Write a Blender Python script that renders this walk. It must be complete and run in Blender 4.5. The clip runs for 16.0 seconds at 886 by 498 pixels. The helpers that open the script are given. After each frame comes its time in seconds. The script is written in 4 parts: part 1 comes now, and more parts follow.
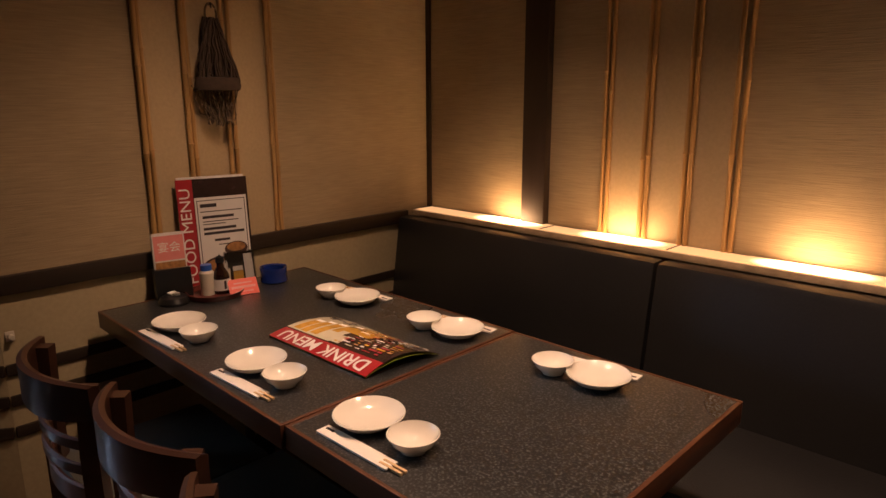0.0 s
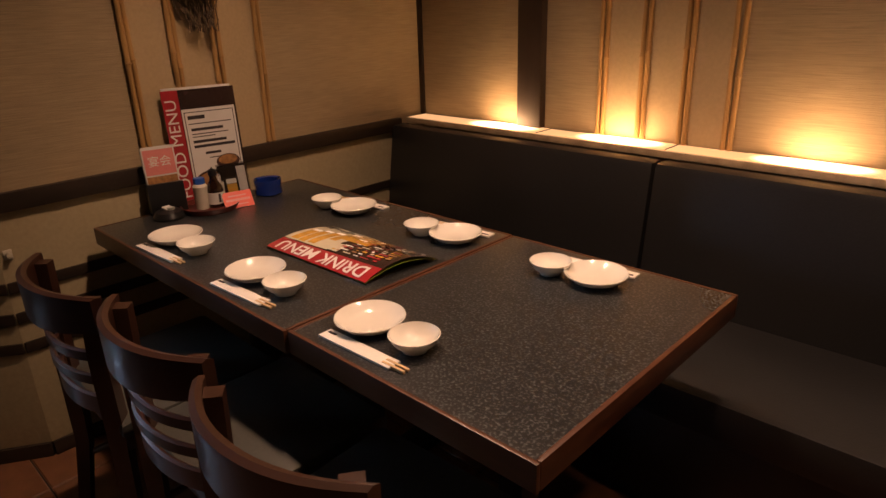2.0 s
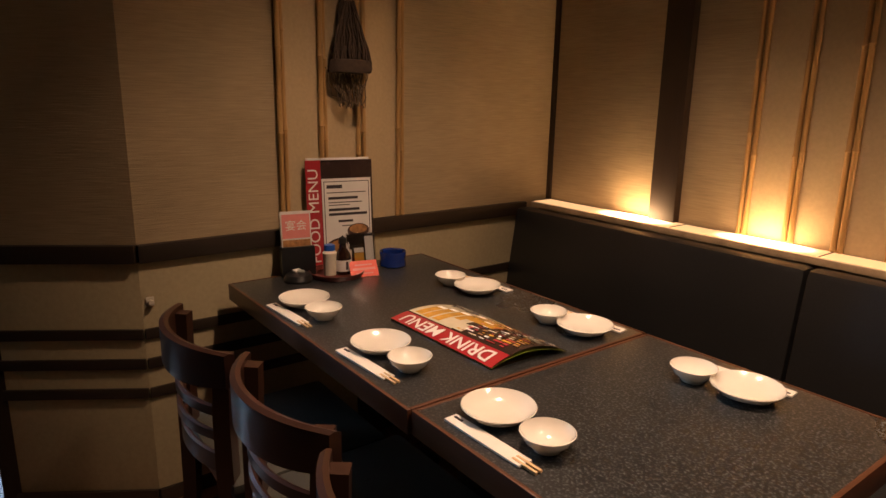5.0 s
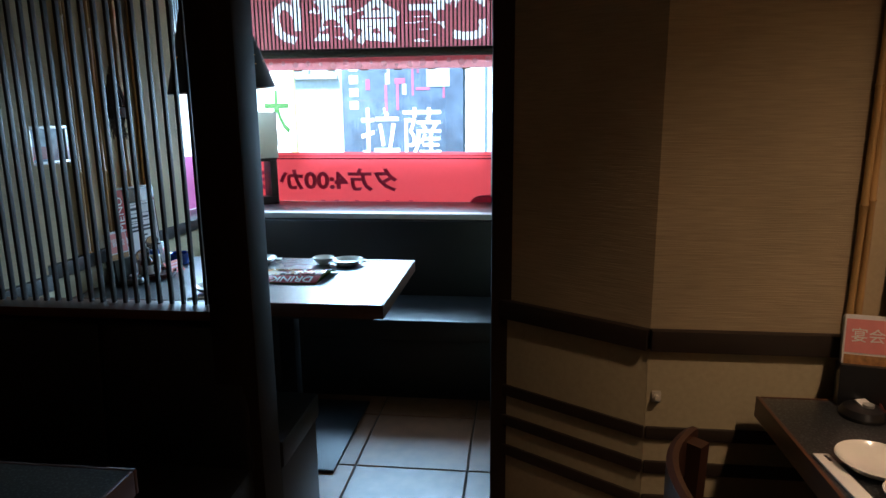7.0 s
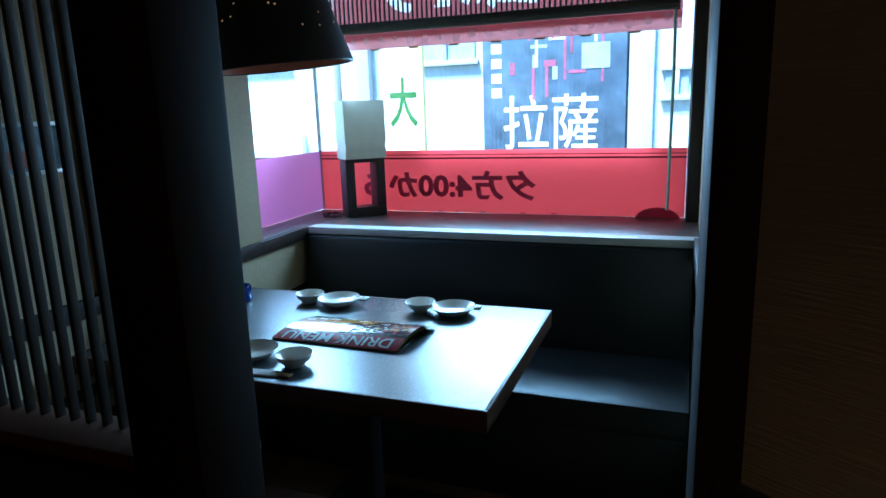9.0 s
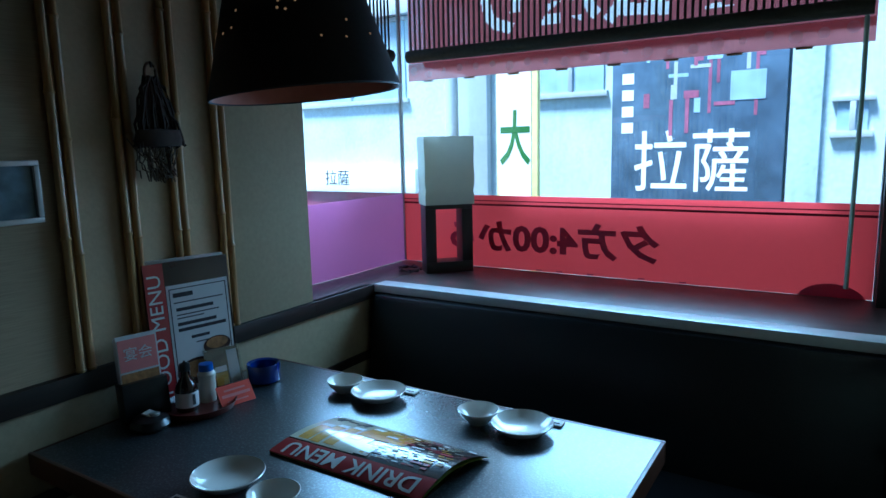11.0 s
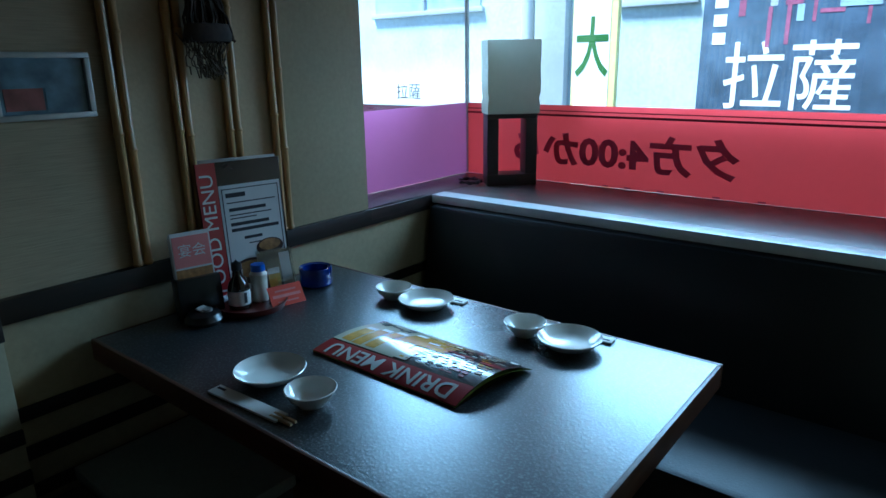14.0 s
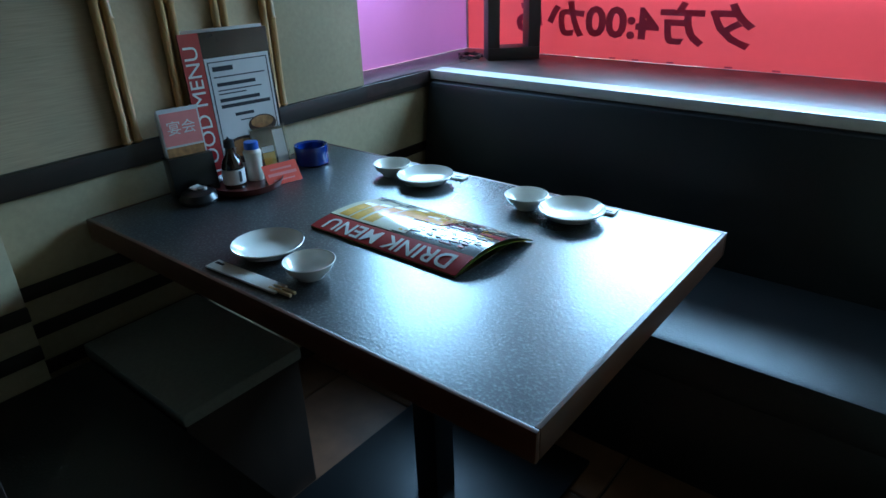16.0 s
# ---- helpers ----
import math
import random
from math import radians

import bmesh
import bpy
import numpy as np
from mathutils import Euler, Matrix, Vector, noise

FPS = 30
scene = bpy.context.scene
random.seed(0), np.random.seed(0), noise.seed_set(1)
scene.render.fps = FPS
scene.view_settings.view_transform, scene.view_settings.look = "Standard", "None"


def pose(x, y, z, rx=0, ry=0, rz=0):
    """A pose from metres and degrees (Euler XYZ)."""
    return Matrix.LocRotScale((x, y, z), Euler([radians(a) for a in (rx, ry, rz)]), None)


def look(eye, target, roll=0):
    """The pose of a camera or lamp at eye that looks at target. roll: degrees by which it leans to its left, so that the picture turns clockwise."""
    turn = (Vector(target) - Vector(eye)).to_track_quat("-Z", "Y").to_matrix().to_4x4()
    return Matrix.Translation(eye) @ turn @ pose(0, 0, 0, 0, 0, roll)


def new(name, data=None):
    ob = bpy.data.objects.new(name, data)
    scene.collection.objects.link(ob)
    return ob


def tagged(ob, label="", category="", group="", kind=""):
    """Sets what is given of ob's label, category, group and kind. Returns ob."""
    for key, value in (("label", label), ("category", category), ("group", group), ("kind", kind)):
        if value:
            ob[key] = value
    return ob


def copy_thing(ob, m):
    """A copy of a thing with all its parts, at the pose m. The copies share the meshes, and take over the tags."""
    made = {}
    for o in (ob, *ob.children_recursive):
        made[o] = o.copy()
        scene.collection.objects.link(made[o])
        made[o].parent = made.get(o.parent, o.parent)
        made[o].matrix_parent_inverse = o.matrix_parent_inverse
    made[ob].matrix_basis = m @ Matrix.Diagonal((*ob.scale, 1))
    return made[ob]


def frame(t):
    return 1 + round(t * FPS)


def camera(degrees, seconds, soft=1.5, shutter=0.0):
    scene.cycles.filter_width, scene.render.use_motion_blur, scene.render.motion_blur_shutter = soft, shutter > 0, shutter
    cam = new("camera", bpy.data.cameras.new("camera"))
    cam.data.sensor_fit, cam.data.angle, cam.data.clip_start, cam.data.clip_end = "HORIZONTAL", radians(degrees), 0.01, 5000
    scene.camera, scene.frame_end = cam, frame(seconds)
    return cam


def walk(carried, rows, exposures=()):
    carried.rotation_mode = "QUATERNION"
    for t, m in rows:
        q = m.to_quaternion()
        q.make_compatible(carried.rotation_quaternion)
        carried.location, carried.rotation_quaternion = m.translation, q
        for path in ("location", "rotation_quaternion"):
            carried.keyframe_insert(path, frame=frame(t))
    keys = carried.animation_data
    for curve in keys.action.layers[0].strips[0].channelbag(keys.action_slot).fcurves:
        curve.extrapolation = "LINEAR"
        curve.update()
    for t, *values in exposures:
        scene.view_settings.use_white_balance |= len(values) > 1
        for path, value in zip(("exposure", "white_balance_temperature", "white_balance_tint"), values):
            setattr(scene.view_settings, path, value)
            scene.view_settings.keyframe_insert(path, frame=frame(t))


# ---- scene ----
cam = camera(68.9, 16.0, soft=1.5)
PATH = [
    (0, (-1.042, 0.604, 1.353), (-2.403, 1.998, 0.901), -0.2),
    (0.5, (-1.037, 0.606, 1.35), (-2.384, 2.004, 0.868), -1.1),
    (1, (-1.038, 0.61, 1.333), (-2.376, 1.983, 0.762), -1.5),
    (1.5, (-1.045, 0.612, 1.33), (-2.363, 1.958, 0.66), -1.7),
    (2, (-1.046, 0.608, 1.329), (-2.349, 1.95, 0.621), -1.8),
    (2.5, (-1.05, 0.606, 1.331), (-2.357, 1.958, 0.648), -1.6),
    (3, (-1.057, 0.597, 1.334), (-2.373, 1.96, 0.693), -0.9),
    (5.5, (-1.196, 0.561, 1.32), (-2.922, 1.497, 0.935), 2.2),
    (6, (-1.298, 0.515, 1.378), (-3.193, 1.01, 0.978), 2.4),
    (6.5, (-1.458, 0.619, 1.408), (-3.415, 0.666, 1.0), 1.4),
    (7, (-1.575, 0.63, 1.403), (-3.519, 0.402, 0.993), -0.5),
    (7.5, (-1.81, 0.553, 1.382), (-3.75, 0.256, 0.997), -1.2),
    (8, (-2.041, 0.487, 1.37), (-3.981, 0.176, 0.996), -3.2),
    (8.5, (-2.339, 0.508, 1.374), (-4.245, 0.022, 1.01), -0.9),
    (9, (-2.545, 0.523, 1.369), (-4.377, -0.16, 0.946), -1.9),
    (9.5, (-2.776, 0.47, 1.372), (-4.611, -0.264, 1.07), -1.0),
    (10, (-2.947, 0.446, 1.383), (-4.736, -0.396, 1.085), -1.5),
    (12.5, (-3.21, 0.474, 1.363), (-4.764, -0.743, 1.036), 0.1),
    (13, (-3.21, 0.47, 1.353), (-4.756, -0.739, 0.964), -0.4),
    (13.5, (-3.213, 0.468, 1.343), (-4.736, -0.743, 0.877), -0.3),
    (14, (-3.219, 0.47, 1.332), (-4.714, -0.74, 0.785), -0.9),
    (14.5, (-3.22, 0.468, 1.317), (-4.687, -0.732, 0.681), -1.1),
    (15, (-3.228, 0.471, 1.297), (-4.661, -0.721, 0.571), -1.4),
    (15.5, (-3.236, 0.473, 1.288), (-4.646, -0.7, 0.491), -1.6),
    (16, (-3.239, 0.464, 1.28), (-4.632, -0.686, 0.421), -2.0),
]
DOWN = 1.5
EXPOSURES = [(0.0, 3.05, 6300, 24), (3.2, 3.05, 6300, 24), (5.3, 3.3, 5900, 14), (6.0, 2.95, 5750, 11), (7.0, 2.8, 5600, 8), (8.0, 2.65, 5300, 4), (9.0, 2.3, 4800, 0), (10.0, 1.55, 4600, 0), (12.5, 1.45, 4750, 0), (14.5, 1.75, 4900, 0), (16.0, 2.5, 5100, 3)]
walk(cam, [(t, look(eye, target, roll)) for t, eye, target, roll in PATH], EXPOSURES)

from mathutils.bvhtree import BVHTree

# ---- world, daylight, exposure ----
world = bpy.data.worlds.new("world")
scene.world = world
world.use_nodes = True
wn = world.node_tree.nodes
sky = wn.new("ShaderNodeTexSky")
sky.sky_type = "NISHITA"
sky.sun_disc = False
sky.sun_elevation, sky.sun_rotation = radians(50), radians(240)
world.node_tree.links.new(sky.outputs[0], wn["Background"].inputs[0])
wn["Background"].inputs[1].default_value = 0.15

sun = new("sun", bpy.data.lights.new("sun", "SUN"))
sun.data.energy, sun.data.angle, sun.data.color = 6.0, radians(15), (1, 0.97, 0.92)
sun.matrix_world = look((-3, -4, 12), (-7.5, -1, 0))

# sky light through the street window
skylight = new("window_skylight", bpy.data.lights.new("window_skylight", "AREA"))
skylight.data.shape, skylight.data.size, skylight.data.size_y = "RECTANGLE", 1.1, 0.36
skylight.data.energy, skylight.data.color, skylight.data.spread = 2.5, (0.52, 0.79, 1.0), radians(90)
skylight.matrix_world = look((-5.60, -0.15, 1.36), (-4.25, -0.15, 0.72))
# and through the narrow side window
sidelight = new("side_window_skylight", bpy.data.lights.new("side_window_skylight", "AREA"))
sidelight.data.shape, sidelight.data.size, sidelight.data.size_y = "RECTANGLE", 0.62, 0.5
sidelight.data.energy, sidelight.data.color, sidelight.data.spread = 1.9, (0.52, 0.79, 1.0), radians(120)
sidelight.matrix_world = look((-5.15, -1.31, 1.47), (-4.35, -0.2, 0.72))


# ---- materials ----
def material(name, colour, rough=0.6, metal=0.0, vary=0.15, scale=30.0, bump=0.0, stretch=(1, 1, 1), spec=0.5, coat=0.0, island=False):
    m = bpy.data.materials.new(name)
    m.use_nodes = True
    n, l = m.node_tree.nodes, m.node_tree.links
    p = n["Principled BSDF"]
    p.inputs["Roughness"].default_value, p.inputs["Metallic"].default_value = rough, metal
    p.inputs["Specular IOR Level"].default_value, p.inputs["Coat Weight"].default_value = spec, coat
    tc, mp = n.new("ShaderNodeTexCoord"), n.new("ShaderNodeMapping")
    mp.inputs["Scale"].default_value = stretch
    l.new(tc.outputs["Object"], mp.inputs[0])
    fine, broad = n.new("ShaderNodeTexNoise"), n.new("ShaderNodeTexNoise")
    fine.inputs["Scale"].default_value, fine.inputs["Detail"].default_value = scale, 5
    broad.inputs["Scale"].default_value, broad.inputs["Detail"].default_value = 2.3, 3
    l.new(mp.outputs[0], fine.inputs[0])
    l.new(tc.outputs["Object"], broad.inputs[0])
    add = n.new("ShaderNodeMath")
    add.operation = "ADD"
    l.new(fine.outputs[0], add.inputs[0])
    l.new(broad.outputs[0], add.inputs[1])
    last = add
    if island:
        oi, sc, a2 = n.new("ShaderNodeObjectInfo"), n.new("ShaderNodeMath"), n.new("ShaderNodeMath")
        sc.operation, sc.inputs[1].default_value = "MULTIPLY_ADD", 0.5
        sc.inputs[2].default_value = -0.25
        l.new(oi.outputs["Random"], sc.inputs[0])
        l.new(add.outputs[0], a2.inputs[0])
        l.new(sc.outputs[0], a2.inputs[1])
        last = a2
    ramp = n.new("ShaderNodeMapRange")
    ramp.inputs[1].default_value, ramp.inputs[2].default_value = 0.6, 1.4
    ramp.inputs[3].default_value, ramp.inputs[4].default_value = 1 - vary, 1 + vary
    l.new(last.outputs[0], ramp.inputs[0])
    mul = n.new("ShaderNodeMix")
    mul.data_type, mul.blend_type = "RGBA", "MULTIPLY"
    mul.inputs[0].default_value = 1.0
    mul.inputs[6].default_value = (*colour, 1)
    l.new(ramp.outputs[0], mul.inputs[7])
    l.new(mul.outputs[2], p.inputs["Base Color"])
    rr = n.new("ShaderNodeMapRange")
    rr.inputs[3].default_value, rr.inputs[4].default_value = max(0.02, rough - 0.07), min(1, rough + 0.07)
    l.new(broad.outputs[0], rr.inputs[0])
    l.new(rr.outputs[0], p.inputs["Roughness"])
    if bump:
        b = n.new("ShaderNodeBump")
        b.inputs["Strength"].default_value, b.inputs["Distance"].default_value = bump, 0.002
        l.new(fine.outputs[0], b.inputs["Height"])
        l.new(b.outputs[0], p.inputs["Normal"])
    return m


def speckled(name, dark, light, rough):
    """Laminate with fine light flecks and a pebbled gloss."""
    m = material(name, dark, rough, vary=0.3, scale=120, bump=0.0)
    n, l = m.node_tree.nodes, m.node_tree.links
    p = n["Principled BSDF"]
    tc, v = n.new("ShaderNodeTexCoord"), n.new("ShaderNodeTexNoise")
    v.inputs["Scale"].default_value, v.inputs["Detail"].default_value = 190, 4
    l.new(tc.outputs["Object"], v.inputs[0])
    r = n.new("ShaderNodeMapRange")
    r.inputs[1].default_value, r.inputs[2].default_value = 0.50, 0.70
    l.new(v.outputs[0], r.inputs[0])
    mx = n.new("ShaderNodeMix")
    mx.data_type = "RGBA"
    mx.inputs[6].default_value, mx.inputs[7].default_value = (*dark, 1), (*light, 1)
    l.new(r.outputs[0], mx.inputs[0])
    l.new(mx.outputs[2], p.inputs["Base Color"])
    b = n.new("ShaderNodeBump")
    b.inputs["Strength"].default_value, b.inputs["Distance"].default_value = 0.4, 0.001
    l.new(v.outputs[0], b.inputs["Height"])
    l.new(b.outputs[0], p.inputs["Normal"])
    return m


def wallpaper(name, colour):
    """Woven grass paper: fine level threads."""
    m = material(name, colour, 0.85, vary=0.24, scale=80, bump=0.7, stretch=(0.16, 0.16, 4), spec=0.2)
    return m


def emitter(name, colour, strength):
    m = bpy.data.materials.new(name)
    m.use_nodes = True
    p = m.node_tree.nodes["Principled BSDF"]
    p.inputs["Base Color"].default_value = (*colour, 1)
    p.inputs["Emission Color"].default_value = (*colour, 1)
    p.inputs["Emission Strength"].default_value = strength
    return m


def translucent(name, colour, share=0.6, open_weave=0.0):
    """Thin printed film or cloth that daylight shines through."""
    m = material(name, colour, 0.6, vary=0.06, scale=40)
    n, l = m.node_tree.nodes, m.node_tree.links
    t, mx = n.new("ShaderNodeBsdfTranslucent"), n.new("ShaderNodeMixShader")
    t.inputs[0].default_value = (*colour, 1)
    mx.inputs[0].default_value = share
    l.new(n["Principled BSDF"].outputs[0], mx.inputs[1])
    l.new(t.outputs[0], mx.inputs[2])
    l.new(mx.outputs[0], n["Material Output"].inputs[0])
    if open_weave:
        gap, m2 = n.new("ShaderNodeBsdfTransparent"), n.new("ShaderNodeMixShader")
        m2.inputs[0].default_value = open_weave
        l.new(mx.outputs[0], m2.inputs[1])
        l.new(gap.outputs[0], m2.inputs[2])
        l.new(m2.outputs[0], n["Material Output"].inputs[0])
    return m


def glass(name, tint=(1, 1, 1), clear=0.9):
    m = bpy.data.materials.new(name)
    m.use_nodes = True
    n, l = m.node_tree.nodes, m.node_tree.links
    t, g, mx = n.new("ShaderNodeBsdfTransparent"), n.new("ShaderNodeBsdfGlossy"), n.new("ShaderNodeMixShader")
    t.inputs[0].default_value = (*tint, 1)
    g.inputs["Roughness"].default_value = 0.02
    mx.inputs[0].default_value = 1 - clear
    l.new(t.outputs[0], mx.inputs[1])
    l.new(g.outputs[0], mx.inputs[2])
    l.new(mx.outputs[0], n["Material Output"].inputs[0])
    return m


PAPER = wallpaper("grass_paper", (0.40, 0.31, 0.19))
PLAIN = material("sand_plaster", (0.47, 0.36, 0.21), 0.8, vary=0.1, scale=90, bump=0.2)
PALE = material("pale_panel", (0.42, 0.35, 0.21), 0.75, vary=0.12, scale=70, bump=0.2)
DARKWOOD = material("dark_stained_wood", (0.030, 0.018, 0.012), 0.45, vary=0.35, scale=18, bump=0.15, stretch=(1, 1, 0.1))
TRIMWOOD = material("trim_wood", (0.026, 0.017, 0.011), 0.5, vary=0.35, scale=18, bump=0.15, stretch=(0.3, 0.3, 3))
CHAIRWOOD = material("chair_wood", (0.042, 0.018, 0.011), 0.33, vary=0.35, scale=22, stretch=(0.3, 1, 1), coat=0.3)
EDGEWOOD = material("table_edge_wood", (0.095, 0.036, 0.017), 0.4, vary=0.3, scale=25, stretch=(0.4, 0.4, 3))
# tan raised so the dark ledge reads as lit between its uplights
LITLEDGEWOOD = material("lit_ledge_wood", (0.46, 0.34, 0.21), 0.4, vary=0.4, scale=22, stretch=(1, 1, 1), bump=0.15)
WINDOWLEDGE = material("window_ledge_wood", (0.065, 0.046, 0.040), 0.38, vary=0.45, scale=22, stretch=(1, 0.15, 1), bump=0.15)
BAMBOO = material("bamboo", (0.42, 0.25, 0.09), 0.4, vary=0.3, scale=25, stretch=(1, 1, 0.2))
STRIP = material("pale_ledge_strip", (0.52, 0.53, 0.52), 0.35, vary=0.1, scale=30)
LEATHER = material("black_leatherette", (0.016, 0.016, 0.017), 0.38, vary=0.2, scale=160, bump=0.25)
GREYSEAT = material("grey_seat", (0.30, 0.31, 0.26), 0.6, vary=0.15, scale=120, bump=0.2)
LAMINATE = speckled("speckled_laminate", (0.009, 0.010, 0.012), (0.125, 0.135, 0.14), 0.30)
LAMINATE.node_tree.nodes["Principled BSDF"].inputs["Specular IOR Level"].default_value = 1.0
LAMINATE.node_tree.nodes["Principled BSDF"].inputs["Coat Weight"].default_value = 0.2
LAMINATE.node_tree.nodes["Principled BSDF"].inputs["Coat Roughness"].default_value = 0.34
SEATCLOTH = material("chair_seat", (0.055, 0.055, 0.048), 0.55, vary=0.15, scale=120, bump=0.2)
JAMBWOOD = material("jamb_wood", (0.022, 0.014, 0.010), 0.7, vary=0.3, scale=18, stretch=(1, 1, 0.1), spec=0.15)
BLACK = material("black_plastic", (0.012, 0.012, 0.013), 0.3)
METAL = material("black_metal", (0.02, 0.02, 0.022), 0.4, metal=0.6)
CERAMIC = material("white_glaze", (0.80, 0.77, 0.70), 0.18, vary=0.04, scale=20, coat=0.5)
SLEEVE = material("paper_sleeve", (0.78, 0.74, 0.68), 0.7, vary=0.05)
CHOPWOOD = material("chopstick_wood", (0.6, 0.42, 0.22), 0.6)
INK = material("ink", (0.03, 0.025, 0.03), 0.6)
MENURED = material("menu_red", (0.40, 0.025, 0.03), 0.3, vary=0.1, coat=1.0)
MENUDARK = material("menu_dark", (0.035, 0.02, 0.018), 0.22, vary=0.5, scale=35, coat=1.0)
MENUYELLOW = material("menu_yellow", (0.75, 0.42, 0.06), 0.22, vary=0.25, scale=25, coat=1.0)
MENUAMBER = material("menu_amber", (0.75, 0.42, 0.07), 0.22, vary=0.4, scale=45, coat=1.0)
MENUCREAM = material("menu_cream", (0.75, 0.68, 0.5), 0.22, vary=0.15, scale=25, coat=1.0)
MENUGREEN = material("menu_green", (0.24, 0.30, 0.03), 0.4)
CARD = material("white_card", (0.72, 0.70, 0.68), 0.4, vary=0.05)
PINKCARD = material("pink_card", (0.75, 0.26, 0.24), 0.45, vary=0.1)
REDCARD = material("red_card", (0.78, 0.10, 0.06), 0.4, vary=0.08)
FOOD = material("food_picture", (0.40, 0.20, 0.07), 0.4, vary=0.7, scale=60)
BOWL = material("bowl_picture", (0.06, 0.025, 0.02), 0.4, vary=0.3)
WHITE = material("white_print", (0.8, 0.78, 0.75), 0.5, vary=0.03)
BLUEGLASS = material("blue_glass", (0.01, 0.03, 0.20), 0.1, vary=0.3, coat=0.6)
BLUECAP = material("blue_cap", (0.02, 0.09, 0.42), 0.35)
SOY = material("soy_bottle", (0.02, 0.008, 0.005), 0.12, coat=0.6)
SALT = material("frosted_jar", (0.62, 0.58, 0.48), 0.35, vary=0.1)
LACQUER = material("lacquer_tray", (0.10, 0.022, 0.016), 0.3, vary=0.2)
ROPE = material("dry_net", (0.05, 0.032, 0.022), 0.9, vary=0.5, scale=60)
PALEROPE = material("pale_net", (0.12, 0.085, 0.05), 0.9, vary=0.4, scale=60)
SILVER = material("silver_frame", (0.5, 0.5, 0.48), 0.35, metal=0.6)
PHOTO = material("faded_photo", (0.16, 0.22, 0.26), 0.2, vary=0.8, scale=16)
PHOTORED = material("photo_red", (0.28, 0.10, 0.09), 0.2, vary=0.6, scale=20)
SHADEBLACK = material("pendant_black", (0.012, 0.010, 0.010), 0.6, vary=0.3, scale=60, bump=0.3)
SHADEIN = material("pendant_inside", (0.36, 0.11, 0.06), 0.7, vary=0.2)
PINHOLE = emitter("pinhole_glow", (1.0, 0.5, 0.2), 0.05)
CLOTHSHADE = translucent("lamp_cloth", (0.72, 0.70, 0.60), 0.45)
REDFILM = translucent("red_film", (0.88, 0.25, 0.26), 0.72)
PINKFILM = translucent("pink_film", (0.72, 0.38, 0.56), 0.75)
FILMLINE = translucent("film_line", (0.22, 0.02, 0.04), 0.5)
FILMINK = translucent("film_ink", (0.48, 0.10, 0.18), 0.65)
BANNER = translucent("red_banner", (0.42, 0.12, 0.13), 0.7)
BANNERINK = translucent("banner_print", (0.9, 0.9, 0.9), 0.85)
PINKVAL = translucent("pink_valance", (0.88, 0.54, 0.55), 0.75)
REED = material("blind_reed", (0.05, 0.045, 0.035), 0.7, vary=0.3)
ROLL = material("blind_roll", (0.06, 0.055, 0.035), 0.7, vary=0.4, scale=60, stretch=(1, 6, 1))
CORD = material("green_cord", (0.42, 0.60, 0.48), 0.5)
TILE = material("floor_tile", (0.16, 0.072, 0.036), 0.38, vary=0.35, scale=14, bump=0.25, island=True)
GROUT = material("tile_joint", (0.05, 0.04, 0.035), 0.9, vary=0.2)
CEIL = material("ceiling_board", (0.10, 0.075, 0.05), 0.8, vary=0.15)
LIGHTCOVER = emitter("uplight_cover", (1.0, 0.58, 0.24), 3.6)
# the bulb below shines strongest through the middle of its cover
ln, ll = LIGHTCOVER.node_tree.nodes, LIGHTCOVER.node_tree.links
lco, lmap, lgrad, lpow, lgain = (ln.new("ShaderNode" + k) for k in ("TexCoord", "Mapping", "TexGradient", "Math", "Math"))
lmap.inputs["Location"].default_value, lmap.inputs["Scale"].default_value = (0, -0.5, 0), (5.6, 11.5, 1)
lgrad.gradient_type = "SPHERICAL"
lpow.operation, lpow.inputs[1].default_value = "POWER", 1.6
lgain.operation, lgain.inputs[1].default_value, lgain.inputs[2].default_value = "MULTIPLY_ADD", 6.5, 0.09
ll.new(lco.outputs["Object"], lmap.inputs[0])
ll.new(lmap.outputs[0], lgrad.inputs[0])
ll.new(lgrad.outputs["Fac"], lpow.inputs[0])
ll.new(lpow.outputs[0], lgain.inputs[0])
ll.new(lgain.outputs[0], ln["Principled BSDF"].inputs["Emission Strength"])
DIFFUSER = emitter("ledge_diffuser", (1.0, 0.58, 0.24), 0.09)
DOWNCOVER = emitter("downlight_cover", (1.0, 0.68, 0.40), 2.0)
PANE = glass("window_glass", (0.97, 0.99, 1.0), 0.94)
ACRYLIC = glass("acrylic", (0.85, 0.85, 0.85), 0.82)
FACADE = material("facade_render", (0.50, 0.60, 0.62), 0.85, vary=0.22, scale=28, bump=0.4)
FACADETRIM = material("facade_trim", (0.40, 0.44, 0.46), 0.6)
FARGLASS = material("far_window", (0.34, 0.46, 0.55), 0.12, vary=0.3, scale=6)
# dark blue lightened to take in the glare on the sign panel
SIGNBLUE = material("sign_dark_blue", (0.075, 0.11, 0.16), 0.15, vary=0.5, scale=8)
SIGNPINK = material("sign_pink", (0.30, 0.10, 0.17), 0.3, vary=0.4)
SIGNYELLOW = material("sign_yellow", (0.80, 0.77, 0.30), 0.5)
SIGNWHITE = material("sign_white", (0.85, 0.87, 0.85), 0.4, vary=0.04)
SIGNGREEN = material("sign_green", (0.03, 0.13, 0.02), 0.5)
ROAD = material("asphalt", (0.05, 0.05, 0.052), 0.9, vary=0.25, scale=80, bump=0.3)
HOOKCREAM = material("cream_hook", (0.62, 0.56, 0.45), 0.4)


